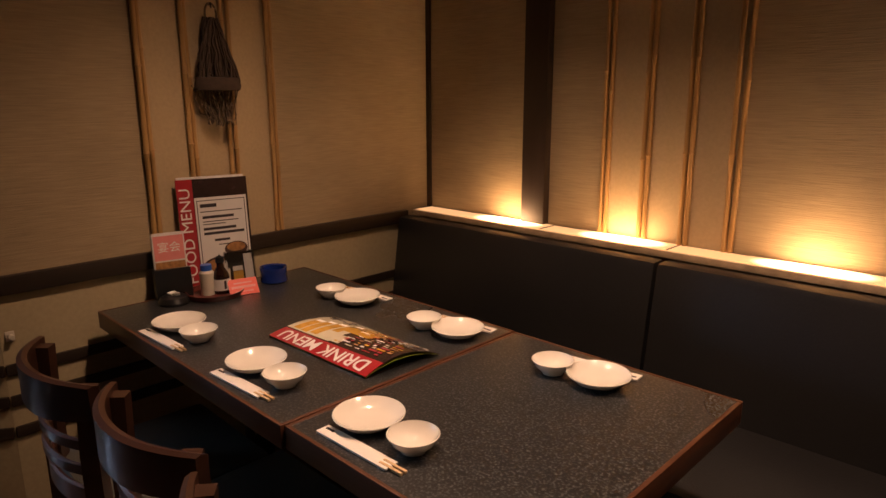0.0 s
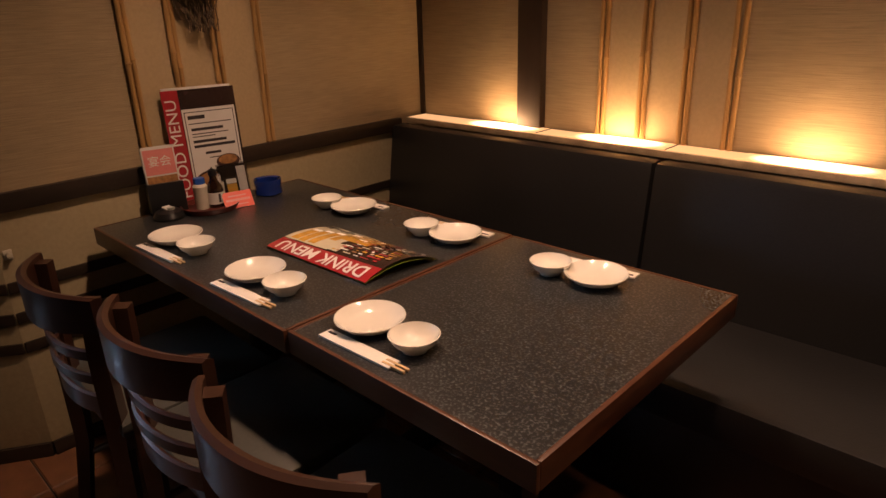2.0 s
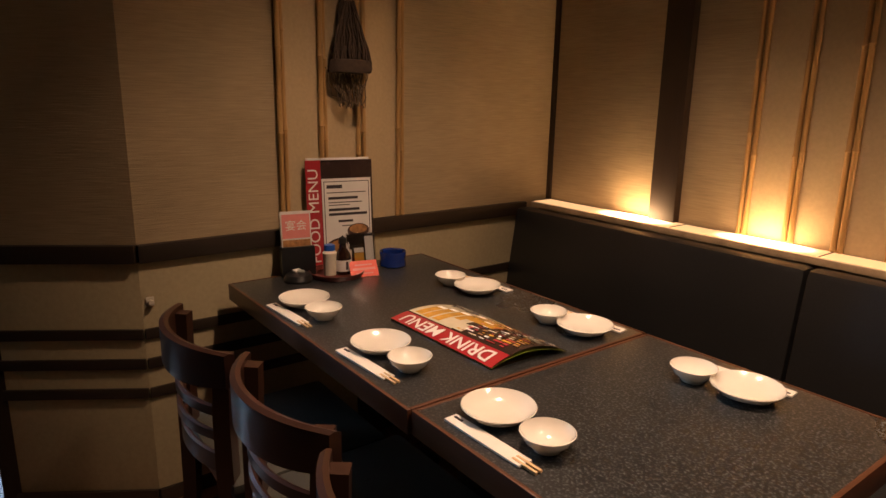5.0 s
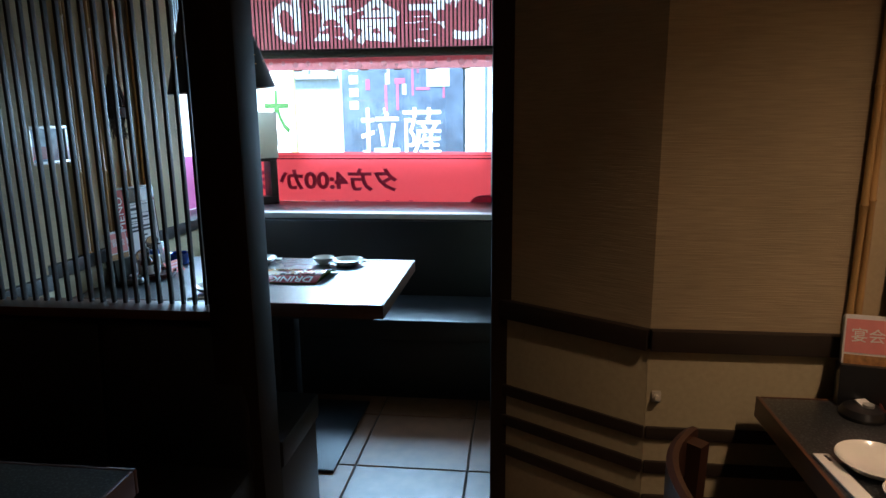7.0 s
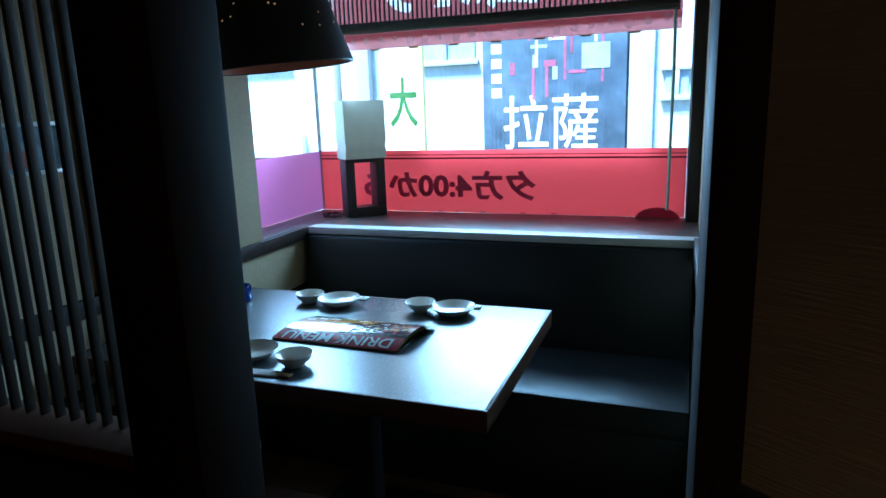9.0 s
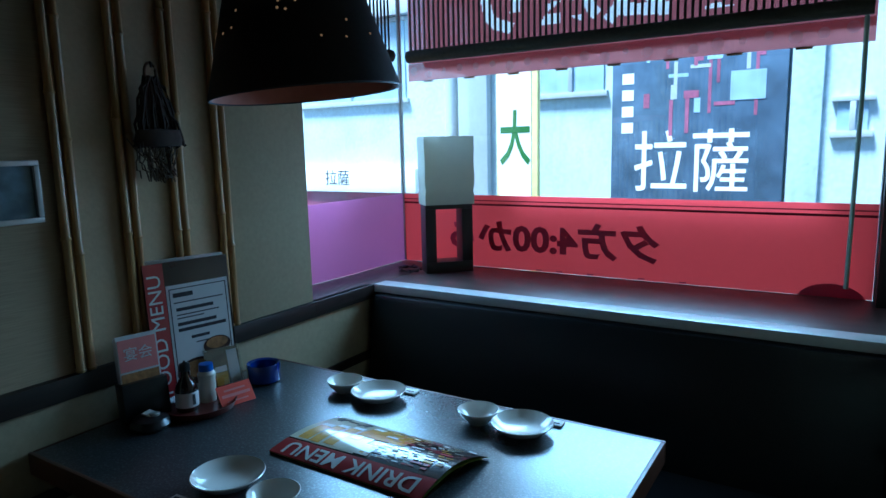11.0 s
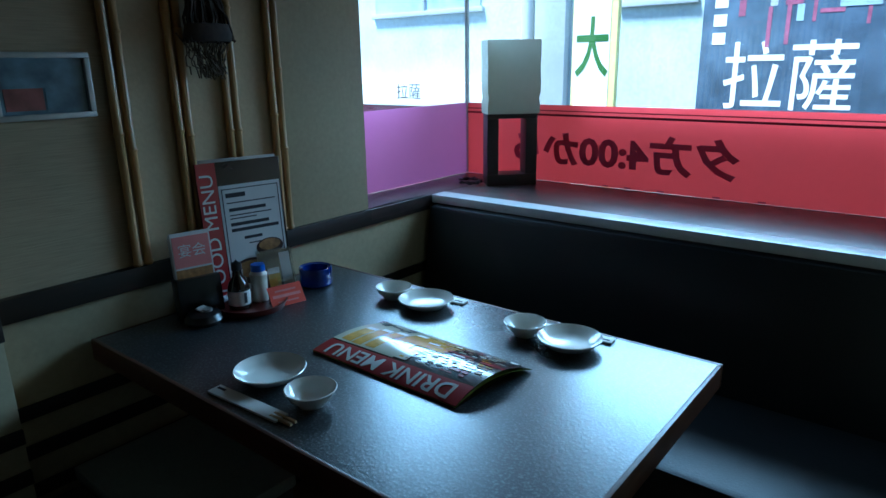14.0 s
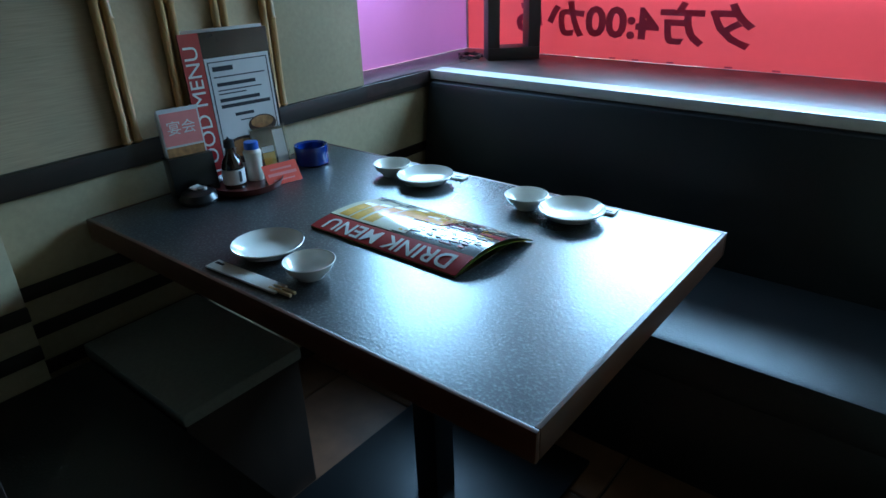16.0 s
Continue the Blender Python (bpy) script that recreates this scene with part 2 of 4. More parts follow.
# ---- mesh helpers ----
def box(bm, lo, hi, bevel=0.0):
    lo, hi = Vector(lo), Vector(hi)
    r = bmesh.ops.create_cube(bm, size=1, matrix=Matrix.Translation((lo + hi) / 2) @ Matrix.Diagonal((*(hi - lo), 1)))
    if bevel:
        es = {e for v in r["verts"] for e in v.link_edges}
        bmesh.ops.bevel(bm, geom=list(es), offset=bevel, segments=2, affect="EDGES", profile=0.6)


def boxed(lo, hi, bevel=0.0, m=None):
    bm = bmesh.new()
    box(bm, lo, hi, bevel)
    if m:
        bm.transform(m)
    return bm


def lathe(profile, steps=32, m=None):
    """A turned body from (radius, height) pairs."""
    bm = bmesh.new()
    rings = []
    for r, z in profile:
        if r < 1e-6:
            rings.append([bm.verts.new((0, 0, z))])
        else:
            rings.append([bm.verts.new((r * math.cos(2 * math.pi * k / steps), r * math.sin(2 * math.pi * k / steps), z)) for k in range(steps)])
    for a, b in zip(rings, rings[1:]):
        for k in range(steps):
            j = (k + 1) % steps
            if len(a) == 1 and len(b) > 1:
                bm.faces.new((a[0], b[k], b[j]))
            elif len(b) == 1 and len(a) > 1:
                bm.faces.new((a[k], a[j], b[0]))
            elif len(a) > 1:
                bm.faces.new((a[k], a[j], b[j], b[k]))
    bmesh.ops.recalc_face_normals(bm, faces=bm.faces)
    if m:
        bm.transform(m)
    return bm


def tube(points, radius, steps=8, closed=False):
    """A round bar along points; radius may be a list."""
    bm = bmesh.new()
    pts = [Vector(p) for p in points]
    rings = []
    for i, p in enumerate(pts):
        d = (pts[min(i + 1, len(pts) - 1)] - pts[max(i - 1, 0)]).normalized()
        side = d.cross(Vector((0.13, 0.21, 1)) if abs(d.z) < 0.9 else Vector((1, 0.1, 0))).normalized()
        up = side.cross(d)
        r = radius[i] if isinstance(radius, (list, tuple)) else radius
        rings.append([bm.verts.new(p + r * (math.cos(2 * math.pi * k / steps) * side + math.sin(2 * math.pi * k / steps) * up)) for k in range(steps)])
    for a, b in zip(rings, rings[1:]):
        for k in range(steps):
            bm.faces.new((a[k], a[(k + 1) % steps], b[(k + 1) % steps], b[k]))
    if not closed:
        bm.faces.new(rings[0][::-1])
        bm.faces.new(rings[-1])
    bmesh.ops.recalc_face_normals(bm, faces=bm.faces)
    return bm


def mesh_of(name, bm, mat, smooth=True):
    me = bpy.data.meshes.new(name)
    bm.to_mesh(me)
    bm.free()
    me.materials.append(mat)
    if smooth:
        me.polygons.foreach_set("use_smooth", [True] * len(me.polygons))
        me.set_sharp_from_angle(angle=radians(35))
    return me


def part(name, bm, mat, parent=None, label=""):
    ob = new(name, mesh_of(name, bm, mat))
    if parent:
        ob.parent = parent
    return tagged(ob, label)


def thing(name, m, label, category, group=""):
    ob = new(name)
    ob.empty_display_size = 0.05
    ob.matrix_world = m
    return tagged(ob, label, category, group)


def structure(name, bm, mat, label="", parent=None):
    return tagged(part(name, bm, mat, parent), label, kind="" if parent else "structure")


def words(name, body, size, mat, parent, m, thick=0.0004, label="", wide=1.0, weight=0.0, bend=None):
    """Raised lettering in the built-in font, centred, in the xy plane of m."""
    cu = bpy.data.curves.new(name, "FONT")
    cu.body, cu.size, cu.extrude, cu.align_x, cu.align_y = body, size, thick, "CENTER", "CENTER"
    cu.resolution_u, cu.offset = 3, weight
    ob = new(name, cu)
    bpy.context.view_layer.update()
    me = bpy.data.meshes.new_from_object(ob.evaluated_get(bpy.context.evaluated_depsgraph_get()))
    bpy.data.objects.remove(ob)
    me.transform(m @ Matrix.Diagonal((wide, 1, 1, 1)))
    if bend:
        for v in me.vertices:
            v.co = bend(v.co)
    me.materials.clear()
    me.materials.append(mat)
    me.name = name
    ob = new(name, me)
    ob.parent = parent
    return tagged(ob, label)


# ---- the plan ----
XW, YB = -3.18, 2.70          # wall with the net, wall behind the long bench (first booth)
YN, YR = -1.10, 0.60          # wall with the net, side wall (window booth)
XG = -5.57                    # street window
LEDGE1, LEDGE2 = 0.868, 0.862
XC, YS = -4.74, -1.285        # edge of the side window's opening, side pane
FILM = 1.172
TOP = 2.45
TABLE = 0.72

# floor with its tiles
floor = structure("floor", boxed((-5.75, -2.3, -0.12), (1.7, 3.0, -0.006)), GROUT, "brown square floor tiles with dark joints, dimly lit")
ceiling = structure("ceiling", boxed((-5.75, -2.2, TOP), (1.7, 3.0, TOP + 0.1)), CEIL, "dark brown plain ceiling")


def wall(name, a, b, z0, z1, thick, mat, label):
    """An upright wall whose seen face runs from a to b; the body lies to the right of that way."""
    a, b = Vector((*a, 0)), Vector((*b, 0))
    d = (b - a).normalized()
    n = Vector((d.y, -d.x, 0))
    bm = bmesh.new()
    v = [bm.verts.new(p + Vector((0, 0, z))) for z in (z0, z1) for p in (a, b, b + n * thick, a + n * thick)]
    for f in ((0, 1, 2, 3), (4, 5, 6, 7), (0, 1, 5, 4), (1, 2, 6, 5), (2, 3, 7, 6), (3, 0, 4, 7)):
        bm.faces.new([v[i] for i in f])
    bmesh.ops.recalc_face_normals(bm, faces=bm.faces)
    return structure(name, bm, mat, label)


def rail(name, a, b, z0, z1, out, mat=TRIMWOOD, label="dark brown wooden wall rail"):
    """A rail along a wall face from a to b, standing out from it."""
    a, b = Vector((*a, 0)), Vector((*b, 0))
    d = (b - a).normalized()
    n = Vector((-d.y, d.x, 0))
    m = Matrix.Translation(a) @ Matrix(((d.x, n.x, 0, 0), (d.y, n.y, 0, 0), (0, 0, 1, 0), (0, 0, 0, 1)))
    return structure(name, boxed((0, -0.004, z0), ((b - a).length, out, z1), 0.003, m), mat, label)


def wainscot(prefix, a, b, top, ends=(0, 0)):
    """The four level rails of the panelled walls."""
    rail("trim_" + prefix, a, b, top - 0.055, top, 0.022)
    for k, z in enumerate((0.587, 0.490, 0.392)):
        rail("trim_" + prefix, a, b, z - 0.017, z + 0.017, 0.014)
    rail("baseboard_" + prefix, a, b, 0.0, 0.05, 0.014)


# first booth: net wall, chamfered corner, bench wall
CA, CB = (XW, 0.968), (-3.42, 0.592)
wall("wall_net", (XW, YB + 0.1), CA, 0, TOP, 0.12, PAPER, "wall of tan woven grass paper with dark rails")
wall("wall_chamfer", CA, CB, 0, TOP, 0.06, PAPER, "angled wall of tan woven grass paper with dark rails")
wall("wall_bench", (1.6, YB), (XW, YB), 0, TOP, 0.12, PAPER, "wall of tan woven grass paper above a bench")
wall("wall_east", (1.6, -2.1), (1.6, YB), 0, TOP, 0.1, PAPER, "plain tan papered wall")
wall("wall_south", (-3.35, -2.1), (1.6, -2.1), 0, TOP, 0.1, PAPER, "plain tan papered wall")
wall("wall_corridor", (-3.35, YN - 0.1), (-3.35, -2.1), 0, TOP, 0.1, PAPER, "plain tan papered wall")
# side wall between the booths, window booth
wall("wall_side", (-3.70, YR), (-5.69, YR), 0, TOP, 0.10, PAPER, "wall of tan woven paper with dark rails")
wall("wall_back", (XC, YN), (-3.25, YN), 0, TOP, 0.12, PAPER, "wall of tan woven grass paper with bamboo strips")
for a, b, n in (((XW, 2.54), CA, "net"), (CA, CB, "chamfer"), ((-3.71, YR), (-5.09, YR), "side"), ((XC, YN), (-3.25, YN), "back")):
    if n == "net":
        wainscot(n, (XW, YB - 0.15), CA, LEDGE1)
    elif n == "back":
        wainscot(n, (-5.06, YN), (-3.60, YN), LEDGE2)
    else:
        wainscot(n, a, b, LEDGE1)
# lower panels below the rails, paler paper
def lower_panel(n, a, b):
    a2, b2 = Vector((*a, 0)), Vector((*b, 0))
    rail("wall_panel_" + n, a, b, 0.05, 0.815, 0.006, PALE, "pale yellow-tan lower wall panel")
lower_panel("net", (XW, YB - 0.2), (XW, CA[1] - 0.0035))
lower_panel("chamfer", CA, CB)
lower_panel("side", (-3.71, YR), (-5.09, YR))
lower_panel("back", (-5.06, YN), (-3.60, YN))
lower_panel("pier", (-3.60, -1.0), (-3.25, -1.0))

# low wall under the windows
structure("wall_street", boxed((-5.69, -1.44, 0), (-5.53, YR, 0.83)), PALE, "low wall under the street window")
structure("wall_street_top", boxed((-5.73, -1.44, 2.15), (-5.53, YR, TOP)), PAPER, "wall strip above the street window")
structure("wall_corner_low", boxed((-5.53, -1.40, 0), (XC, YN, 0.82)), PALE, "low wall under the side window")
structure("wall_corner_top", boxed((-5.53, -1.38, 2.15), (XC, YN, TOP)), PAPER, "wall strip above the side window")

# door jambs and posts
structure("door_jamb", boxed((-3.70, 0.556, 0), (-3.405, 0.66, TOP), 0.006), JAMBWOOD, "dark stained wooden door jamb")
structure("corner_post", boxed((XW, YB - 0.012, LEDGE1), (XW + 0.022, YB, TOP)), DARKWOOD, "thin dark wooden corner strip")
structure("wall_post", boxed((-2.615, YB - 0.035, LEDGE1), (-2.505, YB + 0.01, TOP), 0.004), DARKWOOD, "dark stained wooden wall post")
structure("wall_pier_back", boxed((-3.60, YN - 0.02, 0), (-3.25, -1.0, TOP)), PAPER, "narrow projecting pier of tan woven paper")
wainscot("pier", (-3.60, -1.0), (-3.25, -1.0), LEDGE2)
structure("window_post", boxed((-5.59, YR - 0.05, LEDGE2), (-5.47, YR, TOP), 0.004), DARKWOOD, "dark wooden post at the window")
structure("lattice_post", boxed((-3.315, -0.205, 0), (-3.183, -0.080, TOP), 0.006), JAMBWOOD, "dark stained square wooden partition post")

# plain panels behind the bamboo
structure("bamboo_panel", boxed((XW - 0.01, 1.44, LEDGE1), (XW + 0.004, 1.895, TOP)), PLAIN, "smooth sand-coloured panel between bamboo poles")
structure("bamboo_panel", boxed((-2.265, YB - 0.004, LEDGE1), (-1.80, YB + 0.01, TOP)), PLAIN, "smooth sand-coloured panel between bamboo poles")
structure("bamboo_panel", boxed((-4.40, YN - 0.01, LEDGE2), (-3.955, YN + 0.004, TOP)), PLAIN, "smooth sand-coloured panel between bamboo poles")
structure("window_side_panel", boxed((XC - 0.003, YN - 0.20, LEDGE2), (-4.42, YN + 0.012, TOP), 0.003), PALE, "pale papered panel beside the window")


def bamboo_pole(x, y, z0, z1, r, seed):
    rnd = random.Random(seed)
    pts, rad, z = [], [], z0
    lean = rnd.uniform(-0.006, 0.006)
    while z < z1:
        step = rnd.uniform(0.22, 0.34)
        for dz, k in ((0.0, 1.0), (0.006, 1.28), (0.012, 1.0), (step * 0.5, 0.93)):
            if z + dz < z1:
                pts.append((x + lean * (z + dz - z0), y + lean * (z + dz - z0), z + dz))
                rad.append(r * k)
        z += step
    ob = part("bamboo_pole", tube(pts, rad, 10), BAMBOO)
    return tagged(ob, "thin dry yellow-brown bamboo pole on the wall", "bamboo pole", "bamboo poles on the walls")


k = 0
for y in (1.437, 1.583, 1.730, 1.893):
    for dy in (-0.009, 0.011):
        bamboo_pole(XW + 0.012, y + dy, LEDGE1 + 0.002, TOP, 0.0085, k)
        k += 1
for x in (-2.256, -2.102, -1.952, -1.803):
    for dx in (-0.009, 0.011):
        bamboo_pole(x + dx, YB - 0.012, LEDGE1 + 0.002, TOP, 0.0085, k)
        k += 1
for x in (-3.95, -4.103, -4.247, -4.396):
    for dx in (-0.012, 0.014):
        bamboo_pole(x + dx, YN + 0.016, LEDGE2 + 0.002, TOP, 0.0105, k)
        k += 1


# ---- hanging nets ----
def net_bag(m, w, h, seed, label):
    rnd = random.Random(seed)
    t = thing("hanging_net", m, label, "fishing net")
    part("hook", tube([(0, 0.006, h * 0.98), (0, 0.02, h * 0.99), (0, 0.022, h * 0.95)], 0.003), METAL, t)
    loop = [(w * 0.12 * math.sin(a), 0.016, h * 0.90 + h * 0.09 * math.cos(a)) for a in [i * math.pi / 8 for i in range(17)]]
    part("loop", tube(loop, 0.0035, 6), PALEROPE, t)

    def strands(lo, hi, count, spread0, spread1, r, jitter):
        bm = bmesh.new()
        for i in range(count):
            a0 = rnd.uniform(-1, 1)
            y0 = rnd.uniform(0.008, 0.045)
            pts = []
            for q in range(7):
                f = q / 6
                zz = hi + (lo - hi) * f
                s = spread0 + (spread1 - spread0) * f ** 0.7
                pts.append((a0 * s + rnd.uniform(-jitter, jitter), y0 * (0.4 + 0.6 * f) + rnd.uniform(0, 0.006), zz + rnd.uniform(-jitter, jitter)))
            b2 = tube(pts, r, 5)
            me = bpy.data.meshes.new("tmp")
            b2.to_mesh(me)
            b2.free()
            bm.from_mesh(me)
            bpy.data.meshes.remove(me)
        return bm
    tagged(part("net_body", strands(h * 0.30, h * 0.86, 70, w * 0.10, w * 0.46, 0.0036, 0.008), ROPE, t), kind="stuff")
    part("float_band", lathe([(0.001, 0), (w * 0.47, 0.005), (w * 0.5, 0.02), (w * 0.45, 0.045), (0.001, 0.05)], 20, Matrix.Translation((0, 0.03, h * 0.28)) @ Matrix.Diagonal((1, 0.45, 1, 1))), ROPE, t)
    tagged(part("loose_mesh", strands(h * 0.02, h * 0.32, 46, w * 0.5, w * 0.30, 0.0018, 0.012), PALEROPE, t), kind="stuff")
    return t


net_bag(pose(XW + 0.02, 1.672, 1.27, 0, 0, -90), 0.165, 0.395, 3, "dark dried fishing net hanging in a bundle on the wall")
net_bag(pose(-4.175, YN + 0.026, 1.31, 0, 0, 0), 0.135, 0.30, 5, "dark dried fishing net hanging on the bamboo wall")


# ---- benches and ledges ----
def bench(name, length, seats, back_h, m, label, seat_z=0.42, depth=0.46, recline=0.06):
    """Bench with its back on the local +y side; x runs along it from 0."""
    t = thing(name, m, label, "bench")
    part("plinth", boxed((0, 0.03, 0), (length, depth + 0.05, seat_z - 0.11), 0.004), LEATHER, t)
    step = length / seats
    for i in range(seats):
        x0, x1 = i * step + 0.002, (i + 1) * step - 0.002
        part("seat", boxed((x0, 0, seat_z - 0.11), (x1, depth, seat_z), 0.022), LEATHER, t)
        shear = Matrix(((1, 0, 0, 0), (0, 1, recline / max(0.05, back_h - seat_z), -recline * seat_z / max(0.05, back_h - seat_z)), (0, 0, 1, 0), (0, 0, 0, 1)))
        part("backrest", boxed((x0, depth - 0.02, seat_z - 0.02), (x1, depth + 0.055, back_h), 0.02, shear), LEATHER, t)
    return t


# long bench of the first booth: seams fall at the measured joint
bench("wall_bench_seat", 2.44, 2, LEDGE1 - 0.02, pose(-3.165, 1.99, 0), "long black leatherette bench with padded back along the wall")
bench("wall_bench_seat", 2.4, 2, LEDGE1 - 0.02, pose(-0.72, 1.99, 0), "long black leatherette bench with padded back along the wall")
bench("window_bench", 1.66, 1, LEDGE2 - 0.035, pose(-4.545, YN + 0.025, 0, 0, 0, 90), "black leatherette bench with padded back under the window")
bench("corridor_bench", 0.88, 2, 0.83, pose(-2.785, -0.985, 0, 0, 0, 90), "black leatherette bench backing on the lattice partition", depth=0.40, recline=0.03)

structure("ledge_bench", boxed((XW + 0.024, 2.572, LEDGE1 - 0.022), (1.6, YB - 0.001, LEDGE1), 0.003), LITLEDGEWOOD, "dark wooden ledge with recessed lights along the bench wall")
structure("ledge_window", boxed((XG - 0.001, YN + 0.024, LEDGE2 - 0.03), (-5.142, YR - 0.001, LEDGE2), 0.003), WINDOWLEDGE, "wide dark wooden window ledge")
structure("window_sill_edge", boxed((-5.142, YN + 0.024, LEDGE2 - 0.03), (-5.066, YR - 0.003, LEDGE2 + 0.001), 0.003), STRIP, "pale grey laminate strip along the ledge front")
structure("ledge_apron", boxed((-5.10, YN + 0.024, LEDGE2 - 0.075), (-5.072, YR - 0.003, LEDGE2 - 0.03), 0.002), DARKWOOD, "dark wooden board under the ledge front")
structure("sill_corner", boxed((XG, YS + 0.002, LEDGE2 - 0.04), (XC - 0.004, YN + 0.023, LEDGE2), 0.003), WINDOWLEDGE, "dark wooden sill of the side window")

for x in (-2.66, -2.15, -1.54, -0.95, -0.3):
    t = thing("ledge_uplight", pose(x, 2.595, LEDGE1), "warm glowing recessed uplight in the wooden ledge", "uplight", "uplights in the ledge")
    part("frame", boxed((0.192, -0.006, 0.0), (0.195, 0.092, 0.0032)), TRIMWOOD, t, "dark joint of the cover")
    part("cover", boxed((-0.19, -0.006, 0.0015), (0.19, 0.092, 0.003)), LIGHTCOVER, t, "glowing warm cover")

structure("trim_ledge_diffuser", boxed((XW + 0.03, 2.582, LEDGE1), (1.59, YB - 0.012, LEDGE1 + 0.001)), DIFFUSER, "faintly glowing diffuser strip let into the ledge")

# recessed downlights, unseen: two over the first table, one added to brighten the bench
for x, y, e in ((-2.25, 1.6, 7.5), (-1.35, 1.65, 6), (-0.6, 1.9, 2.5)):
    t = thing("ceiling_downlight", pose(x, y, TOP - 0.005), "small round warm recessed downlight in the unseen ceiling", "downlight", "ceiling downlights")
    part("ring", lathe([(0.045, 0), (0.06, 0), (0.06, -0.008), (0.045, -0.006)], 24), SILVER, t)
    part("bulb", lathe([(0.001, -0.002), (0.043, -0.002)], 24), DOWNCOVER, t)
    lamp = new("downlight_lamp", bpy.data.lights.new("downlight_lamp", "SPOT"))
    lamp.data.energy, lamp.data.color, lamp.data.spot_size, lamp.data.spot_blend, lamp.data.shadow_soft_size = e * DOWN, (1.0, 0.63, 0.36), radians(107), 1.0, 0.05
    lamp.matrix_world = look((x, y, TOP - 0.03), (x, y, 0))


# ---- tables ----
def table(w, d, m, label, leg_x, plate_foot=False):
    """Local: x along the length, y across, from the corner; two pedestals."""
    t = thing("dining_table", m, label, "table")
    part("tabletop", boxed((0.009, 0.009, TABLE - 0.03), (w - 0.009, d - 0.009, TABLE), 0.0), LAMINATE, t, "dark speckled laminate top")
    for lo, hi in (((0, 0), (w, 0.010)), ((0, d - 0.010), (w, d)), ((0, 0.010), (0.010, d - 0.010)), ((w - 0.010, 0.010), (w, d - 0.010))):
        part("edge", boxed((*lo, TABLE - 0.052), (*hi, TABLE + 0.001), 0.003), EDGEWOOD, t, "reddish brown wooden edge")
    part("apron", boxed((0.05, 0.05, TABLE - 0.075), (w - 0.05, d - 0.05, TABLE - 0.03), 0.0), DARKWOOD, t)
    for x in leg_x:
        part("pedestal", boxed((x - 0.035, d / 2 - 0.035, 0.012), (x + 0.035, d / 2 + 0.035, TABLE - 0.07), 0.006), METAL, t)
        if plate_foot:
            part("foot", boxed((x - 0.27, d / 2 - 0.32, 0.0), (x + 0.27, d / 2 + 0.32, 0.014), 0.004), METAL, t, "flat square steel foot plate")
        else:
            part("foot", boxed((x - 0.05, 0.12, 0.0), (x + 0.05, d - 0.12, 0.03), 0.008), METAL, t)
    return t


T1 = pose(-3.125, 1.215, 0)
table(1.032, 0.752, T1, "four-seat table with dark speckled top and brown wooden edge", (0.25, 0.8))
table(0.617, 0.742, pose(-2.089, 1.222, 0), "two-seat table with dark speckled top pushed against its neighbour", (0.31,))
T2 = pose(-3.793, -1.074, 0, 0, 0, 90)
table(1.2, 0.752, pose(-1.908, -1.312, 0, 0, 0, 90), "dark speckled table in the aisle beside the partition bench", (0.3, 0.9))
table(1.222, 0.752, T2, "long table with dark speckled top beside the window bench", (0.72,), True)


def plate(x, y, g):
    r = 0.072
    pr = [(0.0, 0.006), (0.04, 0.006), (0.055, 0.012), (0.07, 0.024), (0.072, 0.026), (0.0735, 0.024), (0.058, 0.009), (0.042, 0.002), (0.038, 0.0), (0.034, 0.003), (0.0, 0.003)]
    ob = part("plate", lathe(pr, 40), CERAMIC)
    ob.matrix_world = pose(x, y, TABLE + 0.001)
    return tagged(ob, "round shallow white glazed plate on the table", "plate", g)


def bowl(x, y, g):
    pr = [(0.0, 0.006), (0.022, 0.007), (0.036, 0.016), (0.047, 0.030), (0.0485, 0.034), (0.0505, 0.033), (0.042, 0.017), (0.029, 0.006), (0.026, 0.0), (0.022, 0.003), (0.0, 0.003)]
    ob = part("small_bowl", lathe(pr, 36), CERAMIC)
    ob.matrix_world = pose(x, y, TABLE + 0.001)
    return tagged(ob, "small white glazed sauce bowl beside the plate", "bowl", g)


def chopsticks(x, y, turn, g):
    """Sleeve and sticks, the stick ends towards local +x."""
    t = thing("chopsticks", pose(x, y, TABLE + 0.001, 0, 0, turn), "wooden chopsticks in a white paper sleeve", "chopsticks", g)
    bm = boxed((-0.115, -0.016, 0), (0.085, 0.016, 0.005), 0.0015)
    part("sleeve", bm, SLEEVE, t)
    for dy in (-0.006, 0.0045):
        part("stick", boxed((0.06, dy - 0.003, 0.0005), (0.117, dy + 0.003, 0.0058), 0.001), CHOPWOOD, t, "pale wooden stick end")
    part("print", boxed((-0.108, 0.002, 0.005), (-0.085, 0.008, 0.0056)), INK, t, "small dark print")
    return t


for x, y, turn in ((-1.973, 1.345, 1.4), (-2.387, 1.334, 2.9), (-2.798, 1.327, 2.8)):
    plate(x, y, "place settings")
    bowl(x + 0.135, y - 0.006, "place settings")
    chopsticks(x + 0.068, y - 0.077, turn, "place settings")
for x, y in ((-1.744, 1.828), (-2.187, 1.834), (-2.618, 1.826)):
    plate(x, y, "place settings")
    bowl(x - 0.110, y - 0.022, "place settings")
    chopsticks(x - 0.055, y + 0.075, 184, "place settings")
plate(-3.928, -0.562, "place settings")
bowl(-3.911, -0.415, "place settings")
chopsticks(-3.836, -0.498, 93, "place settings")
